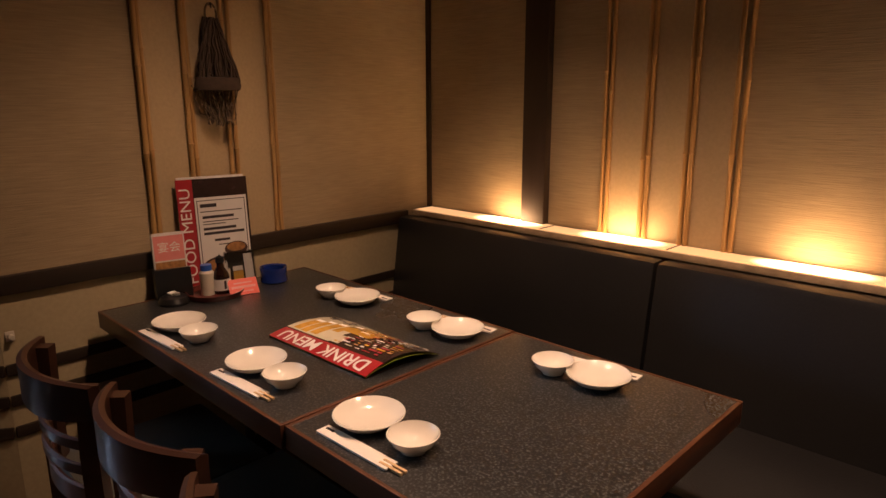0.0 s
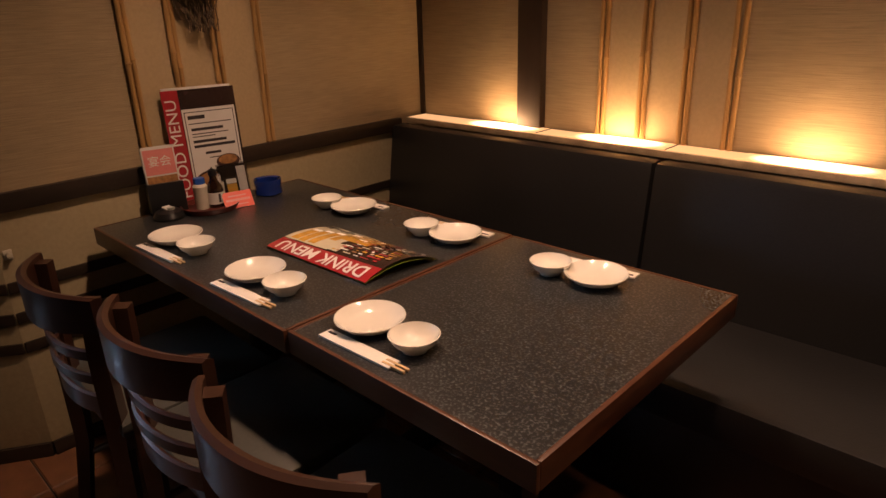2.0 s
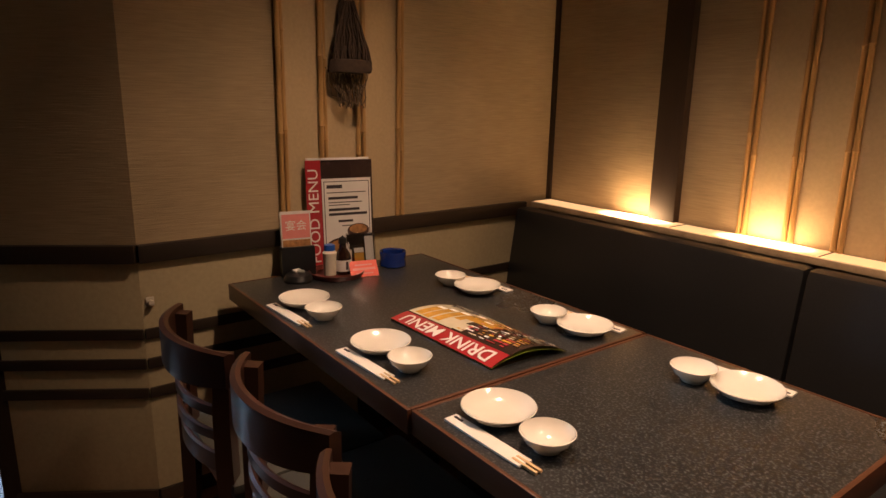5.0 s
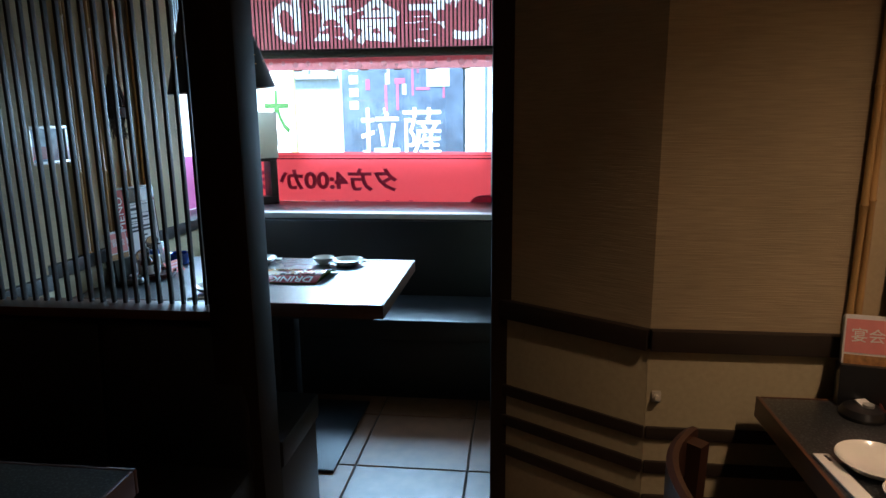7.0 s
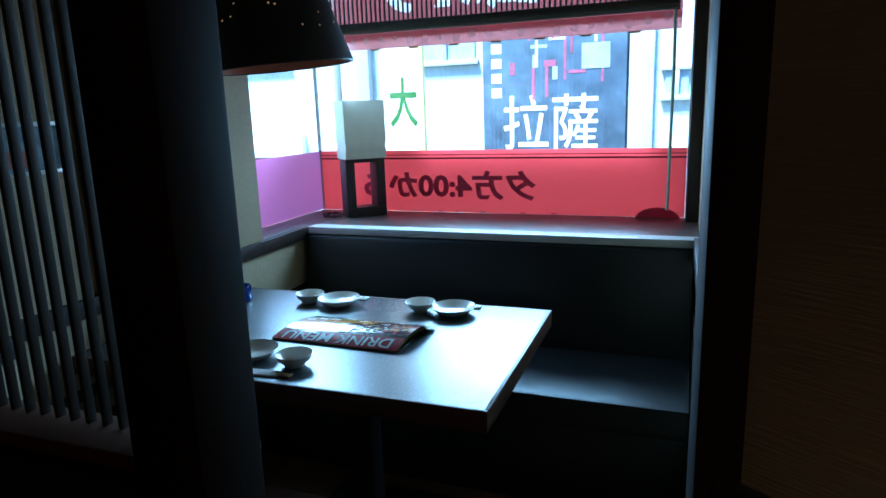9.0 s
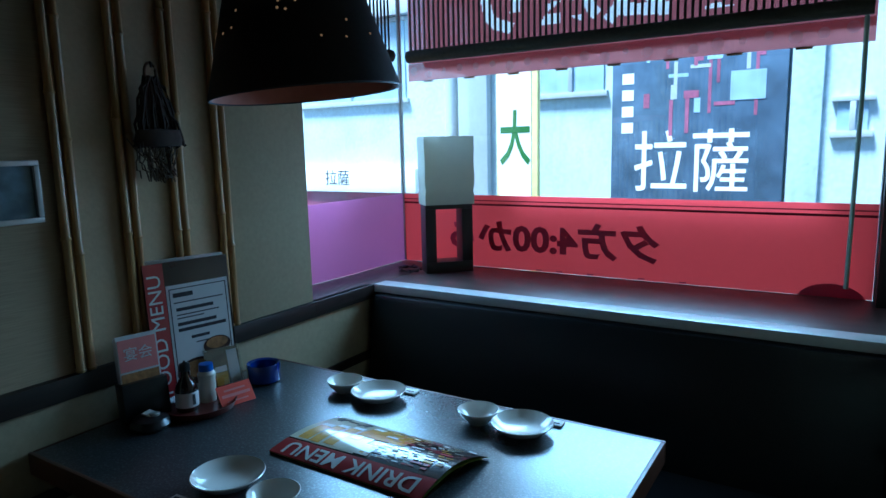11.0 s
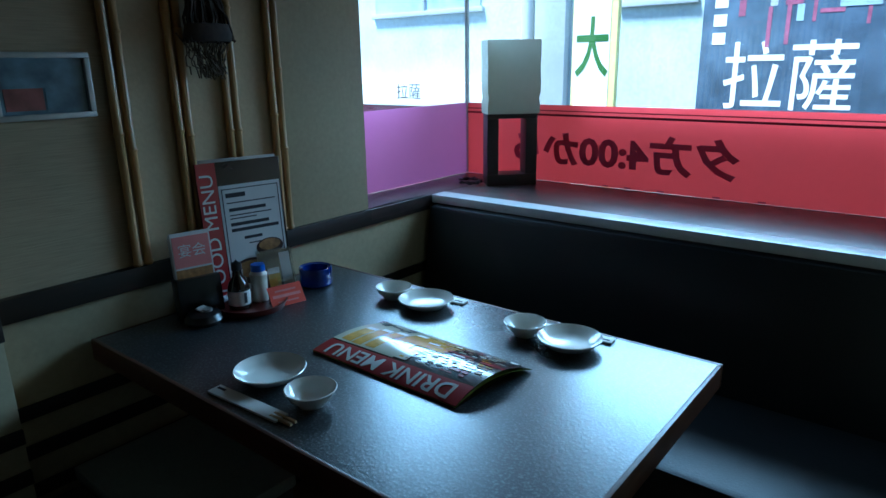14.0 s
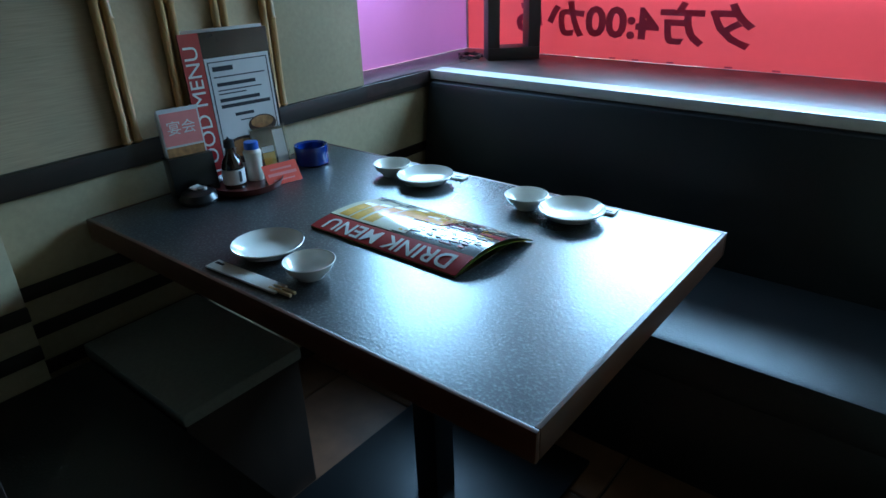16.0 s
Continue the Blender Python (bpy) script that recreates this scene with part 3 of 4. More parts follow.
for y in (-0.151, -0.570):
    plate(-4.431, y, "place settings")
    bowl(-4.431, y - 0.116, "place settings")
    chopsticks(-4.500, y - 0.045, 275, "place settings")


# ---- menus ----
def drink_menu(m):
    """A folded glossy booklet that arches up; local x along its spine, y from the spine to the open side."""
    t = thing("drink_menu", m, "glossy folded drink menu with a red title strip", "menu")
    L, W = 0.405, 0.225

    def curl(x, y, arch=0.030):
        f, k = min(1, max(0, y / W)), 0.6 + 0.4 * x / L
        return Vector((x + 0.03 * f, y * (1 - 0.03 * k), arch * k * math.sin(math.pi * f) ** 0.9))

    def sheet(y0, y1, x0, x1, lift, thick, n=14, arch=0.030):
        bm = bmesh.new()
        rows = []
        for j in range(n + 1):
            y = y0 + (y1 - y0) * j / n
            for_x = []
            for i in range(9):
                x = x0 + (x1 - x0) * i / 8
                f = y / W
                for_x.append(bm.verts.new(curl(x, y, arch) + Vector((0, 0, lift))))
            rows.append(for_x)
        for a, b in zip(rows, rows[1:]):
            for i in range(8):
                bm.faces.new((a[i], a[i + 1], b[i + 1], b[i]))
        bmesh.ops.recalc_face_normals(bm, faces=bm.faces)
        bmesh.ops.solidify(bm, geom=list(bm.faces), thickness=thick)
        return bm
    part("back_cover", boxed((0.0, 0.0, 0.0), (L, W, 0.0016)), MENUDARK, t)
    part("inner_page", sheet(0, W, 0.0, L, 0.0028, 0.0006, arch=0.022), MENUGREEN, t, "green inside page")
    part("front_cover", sheet(0, W, 0.0, L, 0.0045, 0.0008), MENUDARK, t, "dark printed cover")
    part("title_strip", sheet(0.0, 0.052, 0.0, L, 0.0055, 0.0003, 5), MENURED, t, "red title strip")
    part("picture", sheet(0.056, W - 0.001, 0.0, 0.185, 0.0055, 0.0003, 10), MENUCREAM, t, "cream printed corner")
    part("picture", sheet(0.125, 0.205, 0.15, 0.26, 0.0057, 0.0003, 5), MENUYELLOW, t, "yellow beer picture")
    part("picture", sheet(0.060, 0.10, 0.12, 0.22, 0.0058, 0.0003, 4), MENUCREAM, t, "pale picture")
    rnd = random.Random(4)
    for r in range(14):
        y, x = 0.066 + r * 0.011, 0.195 + rnd.uniform(-0.01, 0.03)
        while x < L - 0.03:
            w = rnd.uniform(0.008, 0.032)
            part("print_line", sheet(y, y + rnd.choice((0.003, 0.005, 0.007)), x, min(x + w, L - 0.012), 0.0060, 0.0002, 1), rnd.choice((WHITE, MENUCREAM, MENURED, MENUYELLOW, FOOD)), t)
            x += w + rnd.uniform(0.004, 0.02)
    for x, y, w, h in ((0.02, 0.062, 0.03, 0.07), (0.055, 0.060, 0.028, 0.085), (0.092, 0.064, 0.03, 0.09), (0.13, 0.105, 0.028, 0.075)):
        part("picture", sheet(y, y + h, x, x + w, 0.0060, 0.0002, 5), MENUAMBER, t, "amber beer glass picture")
        part("picture", sheet(y + h, y + h + 0.014, x, x + w, 0.0060, 0.0002, 2), WHITE, t, "white beer foam picture")
    words("heading", "ビール", 0.036, INK, t, pose(0.06, 0.195, 0, 0, 0, 180), label="black heading characters", weight=0.0006, bend=lambda co: curl(co.x, co.y) + Vector((0, 0, 0.0068 + co.z)))
    words("title", "DRINK MENU", 0.052, WHITE, t, pose(L * 0.5, 0.026, 0, 0, 0, 180), label="white title letters", wide=1.12, weight=0.0006, bend=lambda co: curl(co.x, co.y) + Vector((0, 0, 0.0066 + co.z)))
    return t


drink_menu(pose(-2.548, 1.464, TABLE + 0.001, 0, 0, 1.3))
drink_menu(pose(-4.064, -0.592, TABLE + 0.001, 0, 0, 89.3))


def condiments(m, soy_near):
    """The group at the wall end of a table; local x away from the wall, y across towards the bench."""
    # standing food menu
    t = thing("food_menu", m @ pose(0.075, 0.402, TABLE + 0.001, 0, -4, -11), "tall standing food menu with white page and bowl pictures", "menu")
    part("cover", boxed((-0.006, -0.12, 0), (0.004, 0.115, 0.375), 0.001), MENUDARK, t)
    part("back_page", boxed((-0.020, -0.113, 0), (-0.008, 0.105, 0.382), 0.001, pose(0, 0, 0, 0, 0, -6)), CARD, t)
    part("title_strip", boxed((0.0042, -0.12, 0.0), (0.0052, -0.068, 0.375)), MENURED, t, "red side strip")
    words("title", "FOOD MENU", 0.050, WHITE, t, pose(0.0058, -0.094, 0.185, 90, 0, 90) @ pose(0, 0, 0, 0, 0, 90), label="white title letters", wide=1.1)
    part("page", boxed((0.0042, -0.066, 0.008), (0.0054, 0.108, 0.312)), CARD, t, "white price page")
    for lo, hi in (((-0.060, 0.300), (0.102, 0.3025)), ((-0.060, 0.016), (0.102, 0.0185)), ((-0.060, 0.0185), (-0.0575, 0.300)), ((0.0995, 0.0185), (0.102, 0.300))):
        part("border", boxed((0.0054, lo[0], lo[1]), (0.0058, hi[0], hi[1])), INK, t)
    for z, y0, y1, h in ((0.278, -0.050, 0.005, 0.012), (0.262, -0.050, 0.09, 0.003), (0.240, -0.045, 0.06, 0.009), (0.228, -0.045, 0.075, 0.003), (0.219, -0.045, 0.03, 0.003), (0.200, -0.045, 0.065, 0.009), (0.184, -0.045, 0.092, 0.009), (0.160, -0.012, 0.04, 0.008), (0.146, 0.0, 0.04, 0.003)):
        part("print_line", boxed((0.0054, y0, z), (0.0059, y1, z + h)), INK, t)
    for y, z, r, mt in ((0.058, 0.128, 0.040, FOOD), (-0.004, 0.070, 0.058, FOOD)):
        part("bowl_picture", lathe([(0.001, 0.0006), (r, 0.0006), (r, 0)], 24, pose(0.0056, y, z, 0, 90, 0) @ Matrix.Diagonal((0.62, 1, 1, 1))), BOWL, t, "black bowl picture")
        part("food_picture", lathe([(0.001, 0.0006), (r * 0.8, 0.0006), (r * 0.8, 0)], 24, pose(0.0066, y, z + 0.006, 0, 90, 0) @ Matrix.Diagonal((0.5, 1, 1, 1))), mt, t, "noodle picture")
    # leaflet stand
    t = thing("leaflet_stand", m @ pose(0.085, 0.228, TABLE + 0.001, 0, -6, -12), "black stand holding pink banquet leaflets", "leaflet stand")
    part("holder", boxed((-0.025, -0.056, 0), (0.022, 0.056, 0.098), 0.003), BLACK, t)
    for i in range(3):
        part("leaflet", boxed((-0.018 + i * 0.008, -0.05, 0.01), (-0.015 + i * 0.008, 0.05, 0.215 - 0.004 * (2 - i))), CARD, t, "cream leaflet")
    part("leaflet_face", boxed((0.0011, -0.046, 0.125), (0.0022, 0.046, 0.205)), PINKCARD, t, "pink leaflet heading")
    words("leaflet_title", "宴会", 0.036, WHITE, t, pose(0.0026, 0, 0.165, 90, 0, 90), label="pale leaflet characters")
    part("leaflet_picture", boxed((0.0011, -0.046, 0.085), (0.0024, 0.046, 0.120)), FOOD, t, "food picture")
    # call button
    t = thing("call_button", m @ pose(0.145, 0.200, TABLE + 0.001, 0, 0, 15), "round black table call button with a white label", "call button")
    part("base", lathe([(0.0, 0), (0.047, 0), (0.048, 0.008), (0.040, 0.022), (0.022, 0.03), (0.0, 0.031)], 28), BLACK, t)
    part("label_plate", boxed((-0.020, -0.014, 0.030), (0.006, 0.014, 0.034), 0.001, pose(0, 0, 0, 0, 12, 0)), CARD, t, "white label")
    part("button", lathe([(0.0, 0.030), (0.012, 0.030), (0.012, 0.036), (0, 0.037)], 18, pose(0.014, 0, 0)), SILVER, t)
    # tray with bottles
    tray = part("condiment_tray", lathe([(0, 0.004), (0.082, 0.004), (0.09, 0.018), (0.094, 0.018), (0.086, 0.0), (0, 0)], 36), LACQUER)
    tray.matrix_world = m @ pose(0.155, 0.335, TABLE + 0.001)
    tagged(tray, "round reddish brown lacquer tray with condiments", "tray")
    zt = TABLE + 0.006
    sx, jx, px = ((0.160, 0.356), (0.150, 0.312), (0.115, 0.392)) if soy_near else ((0.145, 0.306), (0.142, 0.372), (0.105, 0.335))
    t = thing("soy_sauce_bottle", m @ pose(*sx, zt), "dark soy sauce bottle with a white label", "bottle")
    part("body", lathe([(0, 0), (0.027, 0), (0.028, 0.055), (0.024, 0.07), (0.012, 0.088), (0.011, 0.105), (0, 0.105)], 24), SOY, t)
    part("cap", lathe([(0, 0.104), (0.014, 0.104), (0.013, 0.122), (0.004, 0.126), (0, 0.132)], 18), BLACK, t, "black pouring cap")
    part("bottle_label", lathe([(0.0283, 0.012), (0.0288, 0.012), (0.0288, 0.050), (0.0283, 0.050)], 24), CARD, t, "white paper label")
    part("label_print", boxed((0.0284, -0.004, 0.018), (0.0294, 0.004, 0.046)), INK, t)
    t = thing("seasoning_jar", m @ pose(*jx, zt), "frosted seasoning jar with a blue lid", "jar")
    part("body", lathe([(0, 0), (0.021, 0), (0.022, 0.06), (0.024, 0.075), (0.017, 0.085), (0, 0.085)], 22), SALT, t)
    part("lid", lathe([(0, 0.084), (0.019, 0.084), (0.018, 0.102), (0, 0.104)], 20), BLUECAP, t, "blue plastic lid")
    t = thing("toothpick_holder", m @ pose(*px, zt), "frosted cylinder with white toothpicks", "holder")
    part("cup", lathe([(0, 0), (0.020, 0), (0.020, 0.065), (0.018, 0.065), (0.018, 0.004), (0, 0.004)], 20), SALT, t)
    for i in range(9):
        a = i * 2.4
        part("toothpick", tube([(0.006 * math.cos(a), 0.006 * math.sin(a), 0.004), (0.012 * math.cos(a), 0.012 * math.sin(a), 0.088 + 0.004 * (i % 3))], 0.0012, 5), CARD, t)
    # clear card holder with beer picture
    t = thing("card_holder", m @ pose(0.125, 0.452, TABLE + 0.001, 0, -14, -14), "clear acrylic card holder with a beer picture", "card holder")
    part("acrylic_sheet", boxed((-0.002, -0.052, 0), (0.002, 0.052, 0.125), 0.001), ACRYLIC, t)
    part("card", boxed((-0.0035, -0.048, 0.004), (-0.0022, 0.048, 0.120)), MENUDARK, t, "dark printed card")
    part("picture", boxed((-0.0021, -0.026, 0.020), (-0.0016, 0.008, 0.055)), MENUYELLOW, t, "yellow beer")
    part("picture", boxed((-0.0021, -0.026, 0.056), (-0.0016, 0.008, 0.072)), WHITE, t, "white foam")
    part("picture", boxed((-0.0021, 0.014, 0.020), (-0.0016, 0.044, 0.112)), CARD, t, "pale side print")
    part("foot", boxed((-0.002, -0.052, 0), (0.045, 0.052, 0.003), 0.001), ACRYLIC, t)
    # small red tent card
    t = thing("tent_card", m @ pose(0.225, 0.405, TABLE + 0.001, 0, -35, -12), "small red tent card with pale print", "card")
    part("card", boxed((-0.001, -0.048, 0), (0.001, 0.048, 0.058)), REDCARD, t)
    for z, y0, y1, h in ((0.040, -0.03, 0.03, 0.005), (0.024, -0.040, 0.040, 0.008), (0.010, -0.03, 0.03, 0.004)):
        part("print_line", boxed((0.001, y0, z), (0.0015, y1, z + h)), PINKCARD, t)
    part("stay", boxed((-0.001, -0.048, -0.0), (0.001, 0.048, 0.056), 0, pose(-0.062, 0, 0.0, 0, 68, 0)), ACRYLIC, t)
    # blue ashtray
    t = part("ashtray", lathe([(0, 0.006), (0.034, 0.006), (0.038, 0.05), (0.046, 0.054), (0.048, 0.050), (0.046, 0.028), (0.048, 0.004), (0.044, 0.0), (0, 0)], 28), BLUEGLASS)
    t.matrix_world = m @ pose(0.150, 0.560, TABLE + 0.001)
    tagged(t, "round dark blue glass ashtray", "ashtray")


condiments(pose(XW, 1.215, 0), True)
condiments(pose(-3.82, YN, 0, 0, 0, 90), False)


# ---- chairs ----
def chair():
    """Origin under the middle of the seat's back; the seat goes towards +y."""
    t = thing("dining_chair", pose(-2.212, 0.975, 0), "dark brown wooden chair with curved back and black seat", "chair", "chairs along the table")
    part("seat", boxed((-0.205, 0.03, 0.425), (0.205, 0.43, 0.465), 0.016), SEATCLOTH, t, "dark grey padded seat")
    part("seat_frame", boxed((-0.19, 0.04, 0.385), (0.19, 0.415, 0.426), 0.005), CHAIRWOOD, t)
    for x in (-0.165, 0.165):
        part("back_leg", tube([(x * 1.02, -0.015, 0.0), (x, 0.03, 0.25), (x, 0.035, 0.43), (x, 0.034, 0.62), (x, 0.040, 0.765)], [0.020, 0.025, 0.028, 0.027, 0.025], 4), CHAIRWOOD, t, "square dark back post")
        part("front_leg", tube([(x, 0.395, 0), (x, 0.385, 0.40)], [0.014, 0.019], 8), CHAIRWOOD, t)
        part("side_stretcher", tube([(x, 0.02, 0.20), (x, 0.39, 0.20)], 0.010, 8), CHAIRWOOD, t)

    def curved(z0, z1, half, depth, thick, sag=0.0):
        bm = bmesh.new()
        n = 16
        rings = []
        for i in range(n + 1):
            f = -1 + 2 * i / n
            y = -depth + (depth + 0.03) * abs(f) ** 2.2
            drop = sag * abs(f) ** 3
            rings.append([bm.verts.new((f * half, y + dy, z)) for dy, z in ((0, z0 + drop), (thick, z0 + drop), (thick, z1 - drop * 0.4), (thick * 0.5, z1 + 0.004 - drop * 0.4), (0, z1 - drop * 0.4))])
        for a, b in zip(rings, rings[1:]):
            for k2 in range(5):
                bm.faces.new((a[k2], a[(k2 + 1) % 5], b[(k2 + 1) % 5], b[k2]))
        bm.faces.new(rings[0][::-1])
        bm.faces.new(rings[-1])
        bmesh.ops.recalc_face_normals(bm, faces=bm.faces)
        return bm
    part("top_rail", curved(0.690, 0.780, 0.205, 0.045, 0.022, 0.012), CHAIRWOOD, t, "broad curved brown top rail")
    for z in (0.615, 0.555):
        part("back_slat", curved(z, z + 0.022, 0.165, 0.02, 0.013), CHAIRWOOD, t)
    part("back_slat", curved(0.475, 0.520, 0.165, 0.012, 0.013), CHAIRWOOD, t)
    return t


c = chair()
copy_thing(c, pose(-2.628, 0.945, 0, 0, 0, -1))
copy_thing(c, pose(-1.762, 0.950, 0, 0, 0, 3))

# stool and side bench of the window booth
t = thing("box_stool", pose(-3.705, -1.075, 0), "low stool with a flat grey-green padded seat", "stool")
part("seat", boxed((-0.312, 0, 0.385), (0, 0.447, 0.42), 0.008), GREYSEAT, t)
part("base", boxed((-0.305, 0.007, 0), (-0.006, 0.44, 0.385), 0.004), DARKWOOD, t)
t = thing("partition_bench", pose(-3.69, -0.075, 0), "black leatherette bench against the lattice partition", "bench")
part("seat", boxed((0.0, -0.92, 0.33), (0.365, 0, 0.42), 0.014), LEATHER, t)
part("plinth", boxed((0.02, -0.91, 0), (0.365, -0.01, 0.33), 0.004), LEATHER, t)

# ---- lattice partition ----
t = thing("lattice_partition", pose(-3.29, -0.205, 0), "partition of thin upright dark wooden bars", "partition")
part("bottom_rail", boxed((-0.03, -0.795, 0.838), (0.07, 0, 0.866), 0.003), EDGEWOOD, t, "brown bottom rail")
part("top_rail", boxed((-0.03, -0.795, 2.30), (0.04, 0, TOP - 0.003), 0.003), DARKWOOD, t)
part("lower_board", boxed((-0.015, -0.795, 0.0), (0.02, 0, 0.838)), DARKWOOD, t)
bar = None
for i in range(22):
    y = -0.022 - i * 0.036
    if bar is None:
        bar = part("bar", boxed((-0.008, -0.004, 0.866), (0.008, 0.004, 2.30), 0.001), DARKWOOD, t)
        bar.location = (0, y, 0)
    else:
        b = new("bar", bar.data)
        b.parent, b.location = t, (random.Random(i).uniform(-0.001, 0.001), y, 0)

# ---- pendant lamp ----
PX, PY, PZ = -4.279, -0.626, 1.506
t = thing("pendant_lamp", pose(PX, PY, PZ) @ Matrix.Rotation(radians(4.5), 4, (0.78, 0.62, 0)), "black conical pendant lamp with pinholes, unlit", "pendant lamp")
part("shade", lathe([(0.218, 0.0), (0.220, 0.004), (0.085, 0.46), (0.06, 0.50), (0.03, 0.51), (0.03, 0.505), (0.055, 0.495), (0.080, 0.455), (0.214, 0.004), (0.218, 0.0)], 56), SHADEBLACK, t, "black textured cone")
part("lining", lathe([(0.2135, 0.003), (0.079, 0.452), (0.05, 0.49)], 48), SHADEIN, t, "reddish brown inside")
part("cord", tube([(0, 0, 0.5), (0, 0, TOP - PZ)], 0.004), BLACK, t)
part("bulb", lathe([(0, 0.22), (0.02, 0.225), (0.035, 0.26), (0.025, 0.31), (0.015, 0.34), (0, 0.34)], 20), CARD, t, "unlit bulb")
# weakly glowing dots in place of daylight seen through the shade's pinholes
rnd = random.Random(9)
for i in range(34):
    a, f = rnd.uniform(0, 6.283), rnd.uniform(0.22, 0.42) + 0.06 * math.sin(i)
    r = 0.220 + (0.085 - 0.220) * f + 0.0006
    part("glow_dot", lathe([(0.0, 0.001), (rnd.uniform(0.002, 0.0035), 0.001), (0.003, 0)], 8, pose(r * math.cos(a), r * math.sin(a), 0.004 + 0.456 * f, 0, 73, math.degrees(a))), PINHOLE, t)

# ---- picture on the bamboo wall ----
t = thing("framed_picture", pose(-3.795, YN + 0.004, 1.232), "small faded photograph in a silver frame on the wall", "picture")
for lo, hi in (((-0.10, 0), (0.10, 0.012)), ((-0.10, 0.128), (0.10, 0.14)), ((-0.10, 0.012), (-0.088, 0.128)), ((0.088, 0.012), (0.10, 0.128))):
    part("frame", boxed((lo[0], 0, lo[1]), (hi[0], 0.014, hi[1]), 0.002), SILVER, t)
part("mount", boxed((-0.088, 0.001, 0.012), (0.088, 0.004, 0.128)), PHOTO, t)
part("photograph", boxed((-0.078, 0.004, 0.07), (0.078, 0.005, 0.120)), PHOTO, t)
part("photograph", boxed((-0.078, 0.004, 0.02), (-0.002, 0.005, 0.066)), PHOTO, t)
part("photograph", boxed((0.002, 0.004, 0.02), (0.078, 0.005, 0.066)), PHOTORED, t)

# small cream hook beside the chamfer, built as a plate with a knob
t = thing("wall_socket", pose(XW + 0.006, 0.990, 0.668), "small worn cream plastic wall hook beside the rails", "socket")
part("plate", boxed((0.0, -0.012, 0.006), (0.006, 0.012, 0.036), 0.003), HOOKCREAM, t)
part("knob", lathe([(0, 0.014), (0.007, 0.013), (0.009, 0.008), (0.007, 0.0)], 14, pose(0.006, 0, 0.021, 0, 90, 0)), HOOKCREAM, t, "rounded cream knob")

# ---- table lamp on the window ledge ----
t = thing("ledge_lamp", pose(-5.43, -0.965, LEDGE2, 0, 0, 45), "lantern lamp with dark wooden frame base and white cloth shade", "lamp")
for y0, y1 in ((-0.10, -0.055), (0.055, 0.10)):
    part("base_post", boxed((-0.05, y0, 0.045), (0.05, y1, 0.265), 0.002), DARKWOOD, t)
part("base_foot", boxed((-0.05, -0.10, 0), (0.05, 0.10, 0.045), 0.002), DARKWOOD, t)
part("base_top", boxed((-0.05, -0.10, 0.265), (0.05, 0.10, 0.29), 0.002), DARKWOOD, t)
bm = bmesh.new()
n, hgt = 48, 14
rnd = random.Random(2)
grid = []
for j in range(hgt + 1):
    z = 0.285 + 0.275 * j / hgt
    ring = []
    for i in range(n):
        a = 2 * math.pi * i / n
        q = max(abs(math.cos(a)), abs(math.sin(a)))
        wv = 0.004 * noise.noise(Vector((math.cos(a) * 3, math.sin(a) * 3, z * 14)))
        s = 0.108 / q ** 0.85 + wv - (0.006 if 0.0 < (z - 0.34) < 0.02 else 0)
        ring.append(bm.verts.new((0.72 * s * math.cos(a), s * math.sin(a), z)))
    grid.append(ring)
for a, b in zip(grid, grid[1:]):
    for i in range(n):
        bm.faces.new((a[i], a[(i + 1) % n], b[(i + 1) % n], b[i]))
bmesh.ops.solidify(bm, geom=list(bm.faces), thickness=0.0015)
part("shade", bm, CLOTHSHADE, t, "creased white cloth shade")
cable = [(-0.02 + 0.055 * math.sin(i * 0.9) + 0.02 * math.sin(i * 2.3), -0.16 + 0.045 * math.cos(i * 0.9), 0.006 + 0.012 * abs(math.sin(i * 1.7))) for i in range(34)]
part("cable", tube(cable, 0.004, 6), BLACK, t, "coiled black cable")

# ---- street windows ----
w1 = tagged(new("window_street"), "wide street window with red film along its foot", kind="structure")
part("pane", boxed((XG - 0.008, YS, LEDGE2), (XG - 0.002, YR - 0.04, 2.15)), PANE, w1).visible_shadow = False
part("window_frame", boxed((XG - 0.05, YR - 0.055, LEDGE2), (XG + 0.01, YR - 0.03, 2.15), 0.003), SILVER, w1)
part("window_frame", boxed((XG - 0.05, YS, 2.12), (XG + 0.01, YR - 0.055, 2.15), 0.003), DARKWOOD, w1)
part("glazing_joint", boxed((XG - 0.012, YS - 0.006, LEDGE2), (XG + 0.004, YS + 0.008, 2.12), 0.002), STRIP, w1, "pale glazing joint")
part("film", boxed((XG - 0.0015, YS + 0.004, LEDGE2), (XG - 0.0005, YR - 0.056, FILM)), REDFILM, w1, "red printed window film")
part("film_line", boxed((XG + 0.0005, YS + 0.004, 1.128), (XG + 0.0012, YR - 0.056, 1.136)), FILMLINE, w1)
part("film_line", boxed((XG + 0.0005, YS + 0.004, 1.147), (XG + 0.0012, YR - 0.056, 1.151)), FILMLINE, w1)
# the print faces the street, so it reads mirrored from inside
words("film_lettering", "夕方4:00から", 0.143, FILMINK, w1, pose(XG + 0.0012, -0.585, 0.988, 90, 0, -90), label="dark lettering seen from behind", wide=1.14, weight=0.005)
part("film_mark", lathe([(0, 0), (0.10, 0.0), (0.10, 0.0008), (0, 0.0008)], 30, pose(XG + 0.0006, 0.43, 0.845, 0, 90, 0) @ Matrix.Diagonal((0.62, 1, 1, 1))), FILMINK, w1)
for y in (-0.62, -0.53, -0.40, -0.20, -0.05):
    part("film_mark", boxed((XG + 0.0006, y, LEDGE2 + 0.002), (XG + 0.0012, y + 0.025, LEDGE2 + 0.008)), FILMINK, w1)
